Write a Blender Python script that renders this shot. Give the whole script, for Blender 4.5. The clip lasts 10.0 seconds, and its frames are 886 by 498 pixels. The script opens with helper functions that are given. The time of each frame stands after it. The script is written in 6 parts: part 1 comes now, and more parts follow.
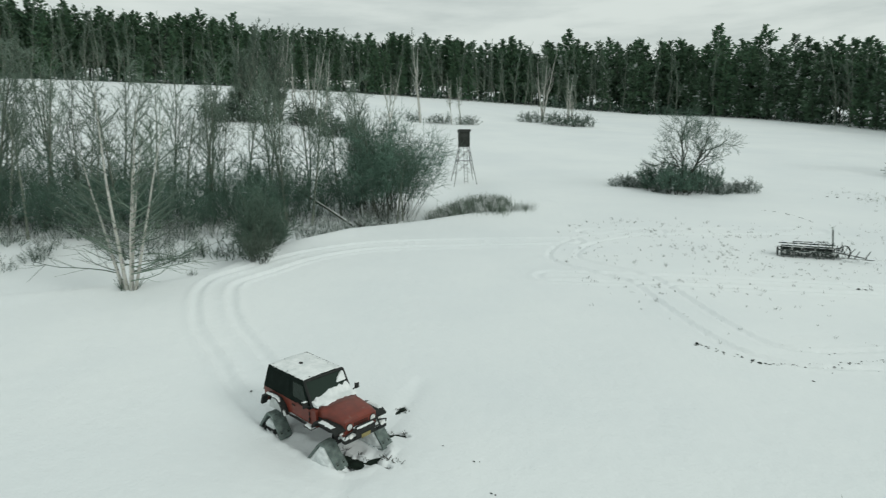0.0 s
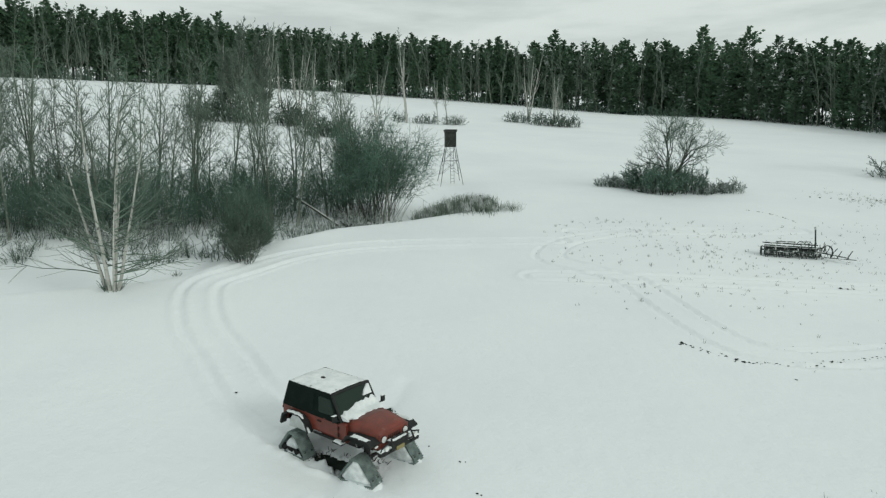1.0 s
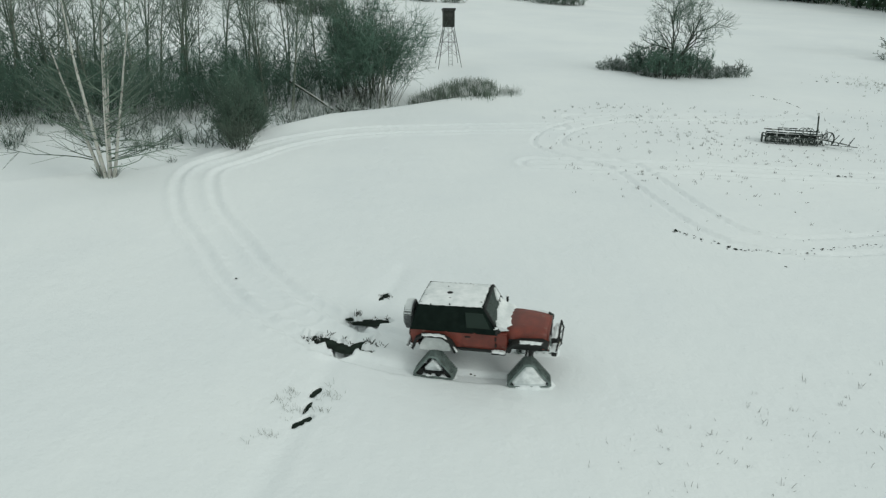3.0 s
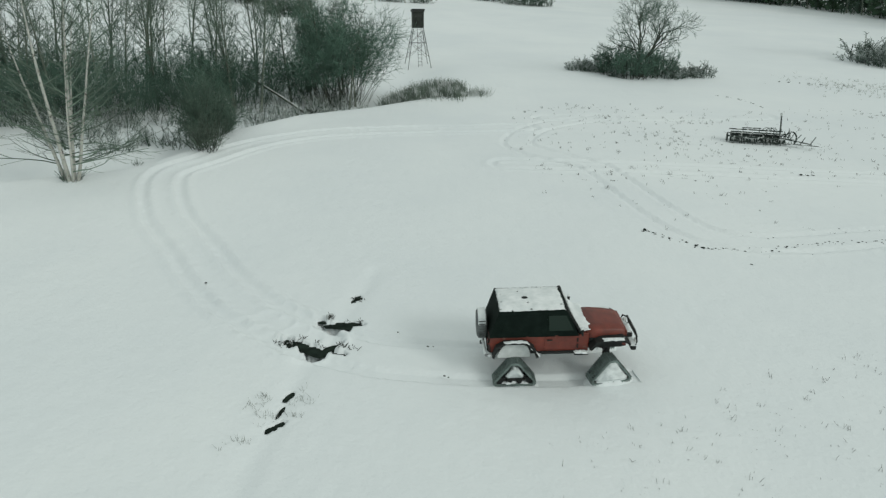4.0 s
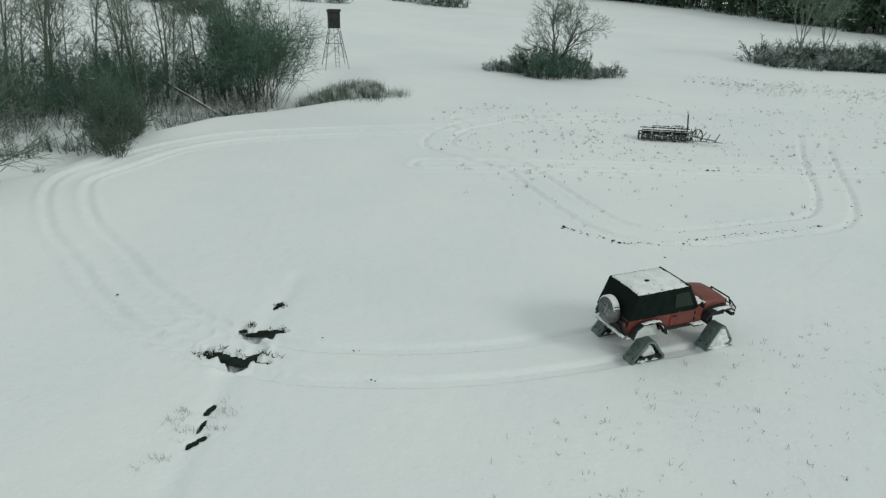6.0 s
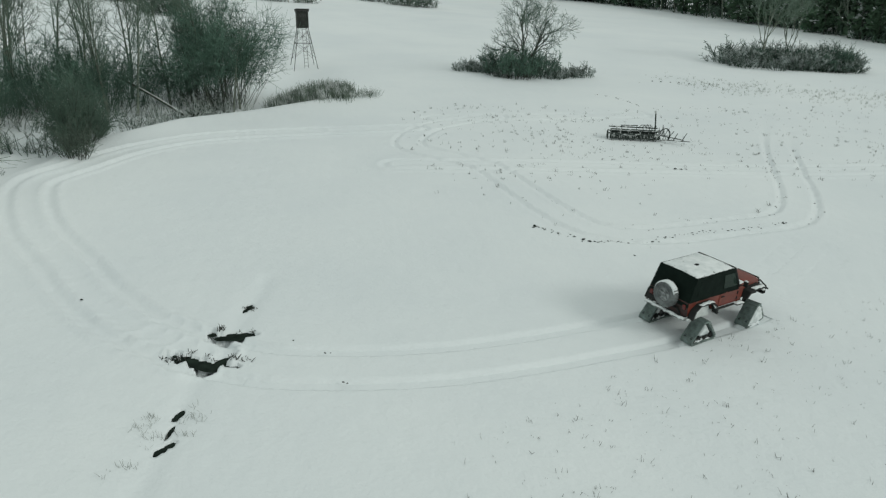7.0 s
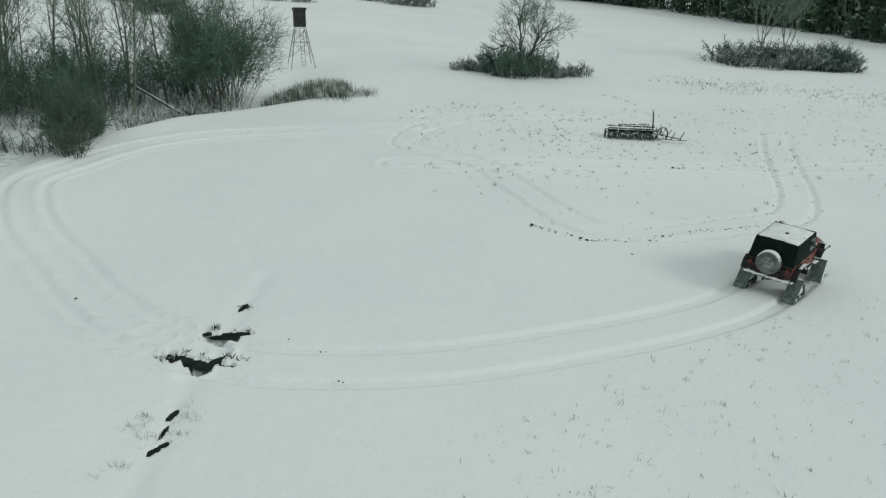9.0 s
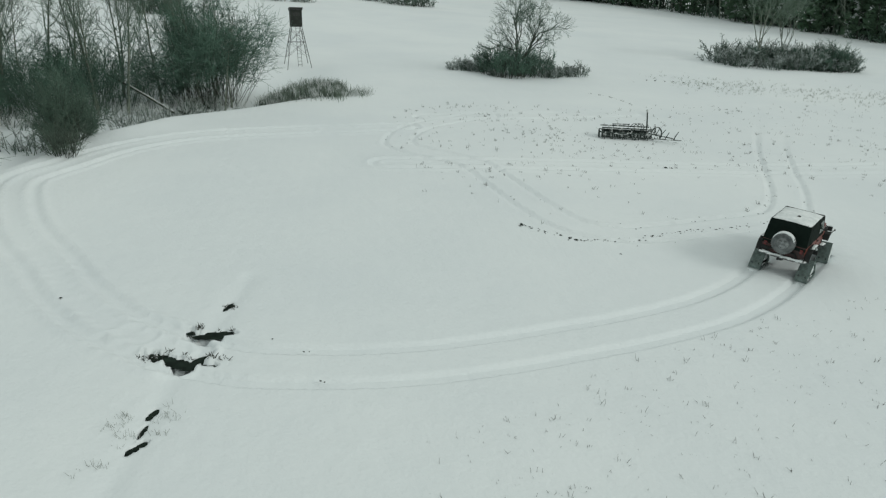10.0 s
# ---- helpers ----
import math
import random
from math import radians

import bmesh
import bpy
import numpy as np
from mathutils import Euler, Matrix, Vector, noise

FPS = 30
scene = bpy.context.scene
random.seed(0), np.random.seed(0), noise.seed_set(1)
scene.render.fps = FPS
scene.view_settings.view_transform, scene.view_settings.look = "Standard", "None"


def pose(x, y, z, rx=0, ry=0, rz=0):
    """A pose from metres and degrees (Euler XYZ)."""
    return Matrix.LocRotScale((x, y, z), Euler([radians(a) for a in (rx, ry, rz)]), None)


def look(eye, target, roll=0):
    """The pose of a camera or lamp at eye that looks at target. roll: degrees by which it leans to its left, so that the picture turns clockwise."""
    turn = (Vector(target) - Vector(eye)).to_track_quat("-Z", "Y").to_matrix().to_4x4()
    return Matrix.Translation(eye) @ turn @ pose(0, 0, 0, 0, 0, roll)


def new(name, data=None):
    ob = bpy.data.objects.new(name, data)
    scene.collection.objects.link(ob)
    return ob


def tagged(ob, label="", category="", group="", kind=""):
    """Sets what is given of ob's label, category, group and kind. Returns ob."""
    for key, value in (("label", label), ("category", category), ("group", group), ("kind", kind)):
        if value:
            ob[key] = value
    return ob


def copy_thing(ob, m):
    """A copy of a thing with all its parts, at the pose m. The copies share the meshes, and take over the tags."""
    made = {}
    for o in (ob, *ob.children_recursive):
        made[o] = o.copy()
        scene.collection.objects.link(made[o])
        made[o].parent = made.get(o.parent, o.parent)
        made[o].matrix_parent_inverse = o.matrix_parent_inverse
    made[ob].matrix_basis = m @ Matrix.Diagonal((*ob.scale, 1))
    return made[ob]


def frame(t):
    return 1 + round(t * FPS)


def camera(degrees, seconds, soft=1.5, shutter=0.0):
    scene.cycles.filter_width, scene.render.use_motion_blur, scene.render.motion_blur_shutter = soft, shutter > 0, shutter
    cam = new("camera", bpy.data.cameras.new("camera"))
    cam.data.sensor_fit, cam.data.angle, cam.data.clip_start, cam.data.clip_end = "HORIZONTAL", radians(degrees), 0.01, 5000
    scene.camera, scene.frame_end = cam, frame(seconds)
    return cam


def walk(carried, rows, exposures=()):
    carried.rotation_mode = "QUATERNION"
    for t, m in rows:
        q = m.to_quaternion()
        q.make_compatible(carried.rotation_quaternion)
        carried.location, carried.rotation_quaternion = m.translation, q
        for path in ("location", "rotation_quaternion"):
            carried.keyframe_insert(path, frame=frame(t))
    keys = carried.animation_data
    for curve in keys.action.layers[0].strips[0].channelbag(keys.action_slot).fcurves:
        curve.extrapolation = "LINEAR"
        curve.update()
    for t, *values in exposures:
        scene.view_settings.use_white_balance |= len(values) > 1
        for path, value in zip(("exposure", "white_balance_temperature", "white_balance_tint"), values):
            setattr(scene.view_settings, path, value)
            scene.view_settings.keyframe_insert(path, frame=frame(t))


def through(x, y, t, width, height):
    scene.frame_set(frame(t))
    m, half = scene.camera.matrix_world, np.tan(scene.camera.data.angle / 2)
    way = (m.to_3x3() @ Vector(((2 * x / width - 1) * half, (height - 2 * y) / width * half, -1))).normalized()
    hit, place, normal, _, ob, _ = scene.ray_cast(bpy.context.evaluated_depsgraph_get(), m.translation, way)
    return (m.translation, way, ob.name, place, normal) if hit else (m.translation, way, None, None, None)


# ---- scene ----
EXPO, KELVIN, TINT, SUN_AZ = -0.78, 6300, 4, 125
cam = camera(64.77, 10.0, soft=1.25, shutter=0.4)
H = 10.264
PATH = [
    # seconds, x, y, height over the camera's first height, pitch, roll, yaw
    (0.0, -0.03, -0.02, 0.0, -5.32, 0.07, 1.08), (0.1, -0.03, -0.02, 0.0, -5.32, 0.07, 0.41),
    (0.2, -0.03, -0.02, 0.0, -5.31, 0.07, 0.07), (0.3, -0.03, -0.02, -0.01, -5.3, 0.07, 0.0),
    (0.5, -0.03, -0.01, -0.01, -5.3, 0.06, -0.01), (1.0, 0.0, 0.0, 0.0, -5.31, 0.04, 0.0), (1.1, 0.01, 0.0, 0.0, -5.33, 0.04, 0.0),
    (1.2, 0.01, 0.0, 0.0, -5.47, 0.03, 0.01), (1.3, 0.02, 0.0, 0.0, -5.73, 0.03, 0.02), (1.5, 0.03, 0.0, 0.0, -6.5, 0.02, 0.03),
    (1.8, 0.03, 0.01, 0.0, -8.25, -0.02, 0.03), (2.0, 0.03, 0.02, 0.0, -9.7, -0.04, 0.03), (2.2, 0.05, 0.02, 0.01, -11.36, -0.05, 0.05),
    (2.5, 0.08, 0.02, 0.04, -13.77, -0.08, 0.1), (2.7, 0.08, 0.01, 0.06, -14.52, -0.08, 0.08), (2.9, 0.08, 0.0, 0.08, -14.7, -0.08, -0.02),
    (3.3, 0.07, 0.0, 0.11, -14.7, -0.07, -0.55), (3.8, 0.06, 0.0, 0.13, -14.69, -0.06, -1.9), (4.0, 0.06, 0.0, 0.14, -14.68, -0.06, -2.53),
    (4.5, 0.05, 0.0, 0.14, -14.64, -0.05, -4.13), (5.0, 0.05, 0.01, 0.15, -14.63, -0.02, -5.68),
    (5.5, 0.06, 0.02, 0.16, -14.63, 0.01, -7.31), (6.0, 0.08, 0.06, 0.16, -14.64, 0.01, -9.0), (6.2, 0.08, 0.07, 0.16, -14.64, 0.01, -9.66),
    (6.6, 0.1, 0.1, 0.15, -14.63, 0.02, -10.75), (7.0, 0.11, 0.12, 0.14, -14.62, 0.03, -11.38), (7.3, 0.12, 0.14, 0.12, -14.62, 0.03, -11.53), (7.5, 0.12, 0.14, 0.12, -14.62, 0.03, -11.53),
    (8.0, 0.13, 0.16, 0.11, -14.63, 0.02, -11.54), (8.5, 0.14, 0.17, 0.09, -14.62, 0.0, -11.54),
    (9.0, 0.18, 0.19, 0.08, -14.64, -0.01, -11.52), (9.5, 0.48, 0.15, 0.06, -14.62, 0.0, -11.43), (10.0, 0.67, 0.13, 0.06, -14.64, -0.02, -11.39),
]
walk(cam, [(t, pose(x, y, H + z, 90 + pitch, roll, yaw)) for t, x, y, z, pitch, roll, yaw in PATH],
     exposures=[(0.0, EXPO + 0.2, KELVIN, TINT), (1.5, EXPO + 0.2, KELVIN, TINT), (4.0, EXPO + 0.03, KELVIN, TINT), (7.5, EXPO - 0.04, KELVIN, TINT), (10.0, EXPO - 0.04, KELVIN, TINT)])

# ---------------------------------------------------------------- sky and light
world = bpy.data.worlds.new("overcast_sky")
scene.world = world
world.use_nodes = True
wn, wl = world.node_tree.nodes, world.node_tree.links
wn.clear()
w_out, w_bg = wn.new("ShaderNodeOutputWorld"), wn.new("ShaderNodeBackground")
w_sky = wn.new("ShaderNodeTexSky")
w_sky.sky_type, w_sky.sun_disc = "NISHITA", False
w_sky.sun_elevation, w_sky.sun_rotation = radians(27), radians(SUN_AZ)
w_sky.air_density, w_sky.dust_density = 1.2, 4.0
# a closed layer of thin cloud over the clear sky
w_co, w_map, w_no, w_ramp, w_mix = (wn.new("ShaderNodeTexCoord"), wn.new("ShaderNodeMapping"), wn.new("ShaderNodeTexNoise"),
                                    wn.new("ShaderNodeValToRGB"), wn.new("ShaderNodeMix"))
w_map.inputs["Scale"].default_value = (1.6, 1.6, 9.0)
w_no.inputs["Scale"].default_value, w_no.inputs["Detail"].default_value, w_no.inputs["Roughness"].default_value = 2.2, 6.0, 0.55
w_ramp.color_ramp.elements[0].position, w_ramp.color_ramp.elements[0].color = 0.38, (8.6, 9.1, 8.8, 1)
w_ramp.color_ramp.elements[1].position, w_ramp.color_ramp.elements[1].color = 0.56, (10.9, 11.3, 10.8, 1)
w_mix.data_type = "RGBA"
w_mix.inputs["Factor"].default_value = 0.94
wl.new(w_co.outputs["Generated"], w_map.inputs["Vector"])
wl.new(w_map.outputs["Vector"], w_no.inputs["Vector"])
wl.new(w_no.outputs["Fac"], w_ramp.inputs["Fac"])
wl.new(w_sky.outputs["Color"], w_mix.inputs["A"])
wl.new(w_ramp.outputs["Color"], w_mix.inputs["B"])
wl.new(w_mix.outputs["Result"], w_bg.inputs["Color"])
w_bg.inputs["Strength"].default_value = 0.1
wl.new(w_bg.outputs["Background"], w_out.inputs["Surface"])
sun_data = bpy.data.lights.new("sun", "SUN")
sun_data.energy, sun_data.angle, sun_data.color = 1.35, radians(16), (1.0, 0.97, 0.92)
sun = new("sun", sun_data)
sun.matrix_world = look((200 * math.sin(radians(SUN_AZ)), 200 * math.cos(radians(SUN_AZ)), 106), (0, 30, 5))
# ---------------------------------------------------------------- materials
def mat(name, base, second=None, rough=0.6, metal=0.0, scale=6.0, fine=0.0, bump=0.0, bump_scale=None, spots=None, by_piece=0.0, spec=0.5, low=0.35, high=0.65, through=0.0, ripple=0.0):
    """A surface of two mottled colours with grain; spots = (colour, scale, threshold) lays patches of a third over it."""
    m = bpy.data.materials.new(name)
    m.use_nodes = True
    n, l = m.node_tree.nodes, m.node_tree.links
    p = n["Principled BSDF"]
    p.inputs["Roughness"].default_value, p.inputs["Metallic"].default_value = rough, metal
    p.inputs["Specular IOR Level"].default_value = spec
    co = n.new("ShaderNodeTexCoord")
    no = n.new("ShaderNodeTexNoise")
    no.inputs["Scale"].default_value, no.inputs["Detail"].default_value, no.inputs["Roughness"].default_value = scale, 6.0, 0.6
    l.new(co.outputs["Object"], no.inputs["Vector"])
    ramp = n.new("ShaderNodeValToRGB")
    second = second or tuple(c * 0.7 for c in base)
    ramp.color_ramp.elements[0].position, ramp.color_ramp.elements[0].color = low, (*second, 1)
    ramp.color_ramp.elements[1].position, ramp.color_ramp.elements[1].color = high, (*base, 1)
    l.new(no.outputs["Fac"], ramp.inputs["Fac"])
    colour = ramp.outputs["Color"]
    if fine:
        f = n.new("ShaderNodeTexNoise")
        f.inputs["Scale"].default_value, f.inputs["Detail"].default_value = scale * 14, 3.0
        l.new(co.outputs["Object"], f.inputs["Vector"])
        mx = n.new("ShaderNodeMix")
        mx.data_type, mx.blend_type = "RGBA", "OVERLAY"
        mx.inputs["Factor"].default_value = fine
        l.new(colour, mx.inputs["A"])
        l.new(f.outputs["Color"], mx.inputs["B"])
        colour = mx.outputs["Result"]
    if by_piece:
        info, hsv = n.new("ShaderNodeObjectInfo"), n.new("ShaderNodeHueSaturation")
        rng = n.new("ShaderNodeMapRange")
        rng.inputs["To Min"].default_value, rng.inputs["To Max"].default_value = 1 - by_piece, 1 + by_piece
        l.new(info.outputs["Random"], rng.inputs["Value"])
        l.new(rng.outputs["Result"], hsv.inputs["Value"])
        l.new(colour, hsv.inputs["Color"])
        colour = hsv.outputs["Color"]
    if spots:
        c3, s3, th = spots
        s = n.new("ShaderNodeTexNoise")
        s.inputs["Scale"].default_value, s.inputs["Detail"].default_value = s3, 5.0
        l.new(co.outputs["Object"], s.inputs["Vector"])
        mr = n.new("ShaderNodeMapRange")
        mr.inputs["From Min"].default_value, mr.inputs["From Max"].default_value = th, th + 0.06
        l.new(s.outputs["Fac"], mr.inputs["Value"])
        mx = n.new("ShaderNodeMix")
        mx.data_type = "RGBA"
        l.new(mr.outputs["Result"], mx.inputs["Factor"])
        l.new(colour, mx.inputs["A"])
        mx.inputs["B"].default_value = (*c3, 1)
        colour = mx.outputs["Result"]
    l.new(colour, p.inputs["Base Color"])
    if bump:
        b, bn = n.new("ShaderNodeBump"), n.new("ShaderNodeTexNoise")
        bn.inputs["Scale"].default_value, bn.inputs["Detail"].default_value = bump_scale or scale * 6, 6.0
        l.new(co.outputs["Object"], bn.inputs["Vector"])
        l.new(bn.outputs["Fac"], b.inputs["Height"])
        b.inputs["Strength"].default_value, b.inputs["Distance"].default_value = min(1.0, bump * 10), bump
        if ripple:
            b2, bn2 = n.new("ShaderNodeBump"), n.new("ShaderNodeTexNoise")
            bn2.inputs["Scale"].default_value, bn2.inputs["Detail"].default_value = 7.0, 4.0
            l.new(co.outputs["Object"], bn2.inputs["Vector"])
            l.new(bn2.outputs["Fac"], b2.inputs["Height"])
            b2.inputs["Strength"].default_value, b2.inputs["Distance"].default_value = 0.5, ripple
            l.new(b2.outputs["Normal"], b.inputs["Normal"])
        l.new(b.outputs["Normal"], p.inputs["Normal"])
    if through:
        tr, mx2 = n.new("ShaderNodeBsdfTranslucent"), n.new("ShaderNodeMixShader")
        mx2.inputs["Fac"].default_value = through
        l.new(colour, tr.inputs["Color"])
        l.new(p.outputs["BSDF"], mx2.inputs[1])
        l.new(tr.outputs["BSDF"], mx2.inputs[2])
        l.new(mx2.outputs["Shader"], n["Material Output"].inputs["Surface"])
    return m


SNOW = mat("snow", (0.80, 0.835, 0.84), (0.745, 0.785, 0.80), rough=0.75, scale=0.09, bump=0.06, bump_scale=1.1, spec=0.15, ripple=0.035)
SNOW_CAP = mat("snow_cap", (0.82, 0.845, 0.845), (0.64, 0.68, 0.68), rough=0.7, scale=3.0, bump=0.02, bump_scale=14, spec=0.2)
SNOW_DIRTY = mat("churned_snow", (0.72, 0.75, 0.745), (0.55, 0.58, 0.57), rough=0.8, scale=4.0, bump=0.03, bump_scale=12, spec=0.15)
MUD = mat("wet_mud", (0.022, 0.034, 0.026), (0.007, 0.011, 0.009), rough=0.9, spec=0.1, scale=3.0, bump=0.03, bump_scale=9)
WEED = mat("dry_weed", (0.070, 0.076, 0.060), (0.030, 0.036, 0.030), rough=0.9, scale=1.5)
BARK_GREY = mat("grey_bark", (0.20, 0.23, 0.185), (0.10, 0.118, 0.095), rough=0.9, scale=5.0, fine=0.5, bump=0.02, by_piece=0.25)
BARK_DARK = mat("dark_bark", (0.065, 0.080, 0.062), (0.035, 0.044, 0.034), rough=0.9, scale=5.0, fine=0.5, bump=0.02, by_piece=0.2)
BARK_BIRCH = mat("birch_bark", (0.47, 0.475, 0.435), (0.33, 0.335, 0.305), rough=0.7, scale=3.0, fine=0.4, bump=0.01, spots=((0.07, 0.06, 0.055), 7.0, 0.60))
TWIG = mat("bare_twigs", (0.165, 0.225, 0.175), (0.085, 0.124, 0.094), rough=0.9, scale=0.8, by_piece=0.3)
TWIG_DARK = mat("dark_twigs", (0.090, 0.142, 0.106), (0.050, 0.084, 0.062), rough=0.9, scale=0.8, by_piece=0.2)
TWIG_FROST = mat("frosted_twigs", (0.56, 0.61, 0.60), (0.07, 0.10, 0.08), rough=0.85, scale=1.5, by_piece=0.2, low=0.44, high=0.64)
TWIG_DUSTED = mat("snow_dusted_twigs", (0.105, 0.185, 0.138), (0.058, 0.108, 0.080), rough=0.9, scale=0.8, by_piece=0.25, spots=((0.46, 0.51, 0.50), 1.3, 0.64))
NEEDLES = mat("pine_needles", (0.120, 0.200, 0.125), (0.085, 0.145, 0.090), rough=0.85, scale=0.12, fine=0.3, through=0.35, spec=0.1)
NEEDLES_SNOWY = mat("snow_dusted_needles", (0.12, 0.19, 0.122), (0.080, 0.134, 0.086), rough=0.8, scale=0.5, through=0.35, spec=0.1, spots=((0.62, 0.65, 0.65), 0.55, 0.60))
REED = mat("frosted_reed", (0.19, 0.24, 0.195), (0.09, 0.12, 0.095), rough=0.9, scale=1.2, spots=((0.58, 0.61, 0.60), 1.5, 0.52))
BRUSH_FROST = mat("frosted_brush", (0.60, 0.64, 0.63), (0.12, 0.15, 0.125), rough=0.85, scale=1.5, by_piece=0.2, low=0.36, high=0.57)
FROST_GRASS = mat("frosted_grass", (0.50, 0.53, 0.51), (0.20, 0.22, 0.19), rough=0.9, scale=1.5)
# ---------------------------------------------------------------- lie of the land
def smooth(a, b, v):
    u = np.clip((v - a) / (b - a), 0.0, 1.0)
    return u * u * (3 - 2 * u)


def hash_wave(x, y, size, seed):
    """Soft undulation from a few crossed waves."""
    rng = np.random.RandomState(seed)
    total = 0.0 * x
    for k in range(6):
        a, p = rng.uniform(0, 6.283), rng.uniform(0, 6.283)
        w = 6.283 / (size * rng.uniform(0.6, 1.6))
        total = total + np.sin(w * (x * math.cos(a) + y * math.sin(a)) + p)
    return total / 6.0


# crest of the bank along the thicket, from west to east
BANK = [(-60.0, 20.0), (-32.0, 28.0), (-20.2, 31.6), (-16.1, 33.1), (-12.9, 34.9), (-11.7, 37.4), (-10.1, 42.4), (-6.9, 46.2), (-1.8, 49.4), (4.6, 54.0), (6.0, 58.0)]


def along(points, x, y):
    """Distance to a polyline, the signed side (positive on its left), and the length along it."""
    best = np.full(np.shape(x), 1e9)
    side, run = np.zeros(np.shape(x)), np.zeros(np.shape(x))
    length = 0.0
    for (ax, ay), (bx, by) in zip(points, points[1:]):
        dx, dy = bx - ax, by - ay
        step = math.hypot(dx, dy)
        u = np.clip(((x - ax) * dx + (y - ay) * dy) / (step * step), 0, 1)
        d = np.hypot(x - ax - u * dx, y - ay - u * dy)
        s = np.sign(dx * (y - ay) - dy * (x - ax))
        near = d < best
        best, side, run = np.where(near, d, best), np.where(near, s, side), np.where(near, length + u * step, run)
        length += step
    return best, side, run


def woods_edge(az):
    """Distance of the wood's edge in that direction (degrees east of north)."""
    return np.interp(az, [-60, -45, -32, -17, 2, 18, 25, 33, 43, 60, 90], [205, 210, 215, 215, 200, 194, 178, 156, 130, 112, 105])


def hill(x, y):
    """Height of the open ground without ditch and ruts."""
    x, y = np.asarray(x, float), np.asarray(y, float)
    z = -0.0106 * x + 0.1545 * y
    az = np.degrees(np.arctan2(x, np.maximum(y, 1.0)))
    r = np.hypot(x, y)
    edge = woods_edge(az)
    lift = np.interp(az, [-60, -32, -17, 2, 8, 15, 60], [9.0, 8.3, 6.2, 2.4, 1.2, 0, 0])
    z = z + lift * smooth(0.0, 1.0, (r - 70) / (edge - 70))
    z = z + 0.10 * hash_wave(x, y, 14.0, 3) * smooth(24, 40, y) + 0.5 * hash_wave(x, y, 60.0, 5) * smooth(60, 110, r)
    z = np.where(y < 0, -0.0106 * x + 0.05 * y, z)
    far = smooth(260, 900, r)
    return z * (1 - far) + far * np.minimum(z, 45.0)


def land(x, y):
    """Height of the snow before wheels went over it."""
    z = hill(x, y)
    d, side, run = along(BANK, np.asarray(x, float), np.asarray(y, float))
    ditch = np.where(side > 0, smooth(0.0, 2.5, d) * (1 - smooth(7, 16, d)), 0.0)
    z = z - 0.8 * ditch * (1 - smooth(-1.0, 4.5, x)) + 0.10 * np.exp(-(d / 1.2) ** 2) * (1 - smooth(1.0, 4.5, x))
    return z
# ---------------------------------------------------------------- small builders
def empty(name, m, label, category, group="", kind=""):
    ob = new(name)
    ob.empty_display_size = 0.2
    ob.matrix_basis = m
    return tagged(ob, label, category, group, kind)


def mesh_of(name, verts, faces, material, flat=True):
    me = bpy.data.meshes.new(name)
    me.from_pydata([tuple(v) for v in verts], [], faces)
    me.materials.append(material)
    if not flat:
        me.polygons.foreach_set("use_smooth", [True] * len(me.polygons))
    me.update()
    return me


def piece(name, me, parent=None, m=None, label=""):
    ob = new(name, me)
    ob.parent = parent
    if m is not None:
        ob.matrix_basis = m
    if label:
        ob["label"] = label
    return ob


def part(name, bm, material, parent, label="", m=None, flat=True):
    me = bpy.data.meshes.new(name)
    bmesh.ops.recalc_face_normals(bm, faces=bm.faces)
    bm.to_mesh(me)
    bm.free()
    me.materials.append(material)
    if not flat:
        me.polygons.foreach_set("use_smooth", [True] * len(me.polygons))
    return piece(name, me, parent, m, label)


def add_box(bm, cx, cy, cz, sx, sy, sz, bevel=0.0, m=None):
    """A box into bm, centred, with rounded edges."""
    made = bmesh.ops.create_cube(bm, size=1.0)["verts"]
    bmesh.ops.scale(bm, vec=(sx, sy, sz), verts=made)
    if bevel:
        edges = list({e for v in made for e in v.link_edges})
        res = bmesh.ops.bevel(bm, geom=edges, offset=bevel, segments=2, affect="EDGES", profile=0.5)
        made = list({v for f in res["faces"] for v in f.verts} | {v for v in made if v.is_valid})
    t = Matrix.Translation((cx, cy, cz)) @ (m or Matrix())
    bmesh.ops.transform(bm, matrix=t, verts=made)
    return made


def add_tube(bm, points, r, sides=8, r_end=None, caps=True):
    """A round bar along points."""
    pts = [Vector(p) for p in points]
    rings = []
    for i, p in enumerate(pts):
        d = (pts[min(i + 1, len(pts) - 1)] - pts[max(i - 1, 0)]).normalized()
        a = d.cross(Vector((0, 0, 1)) if abs(d.z) < 0.9 else Vector((1, 0, 0))).normalized()
        b = d.cross(a)
        k = r + ((r_end if r_end is not None else r) - r) * i / max(1, len(pts) - 1)
        rings.append([bm.verts.new(p + (a * math.cos(6.28319 * j / sides) + b * math.sin(6.28319 * j / sides)) * k) for j in range(sides)])
    for u, v in zip(rings, rings[1:]):
        for j in range(sides):
            bm.faces.new((u[j], u[(j + 1) % sides], v[(j + 1) % sides], v[j]))
    if caps:
        bm.faces.new(rings[0][::-1])
        bm.faces.new(rings[-1])


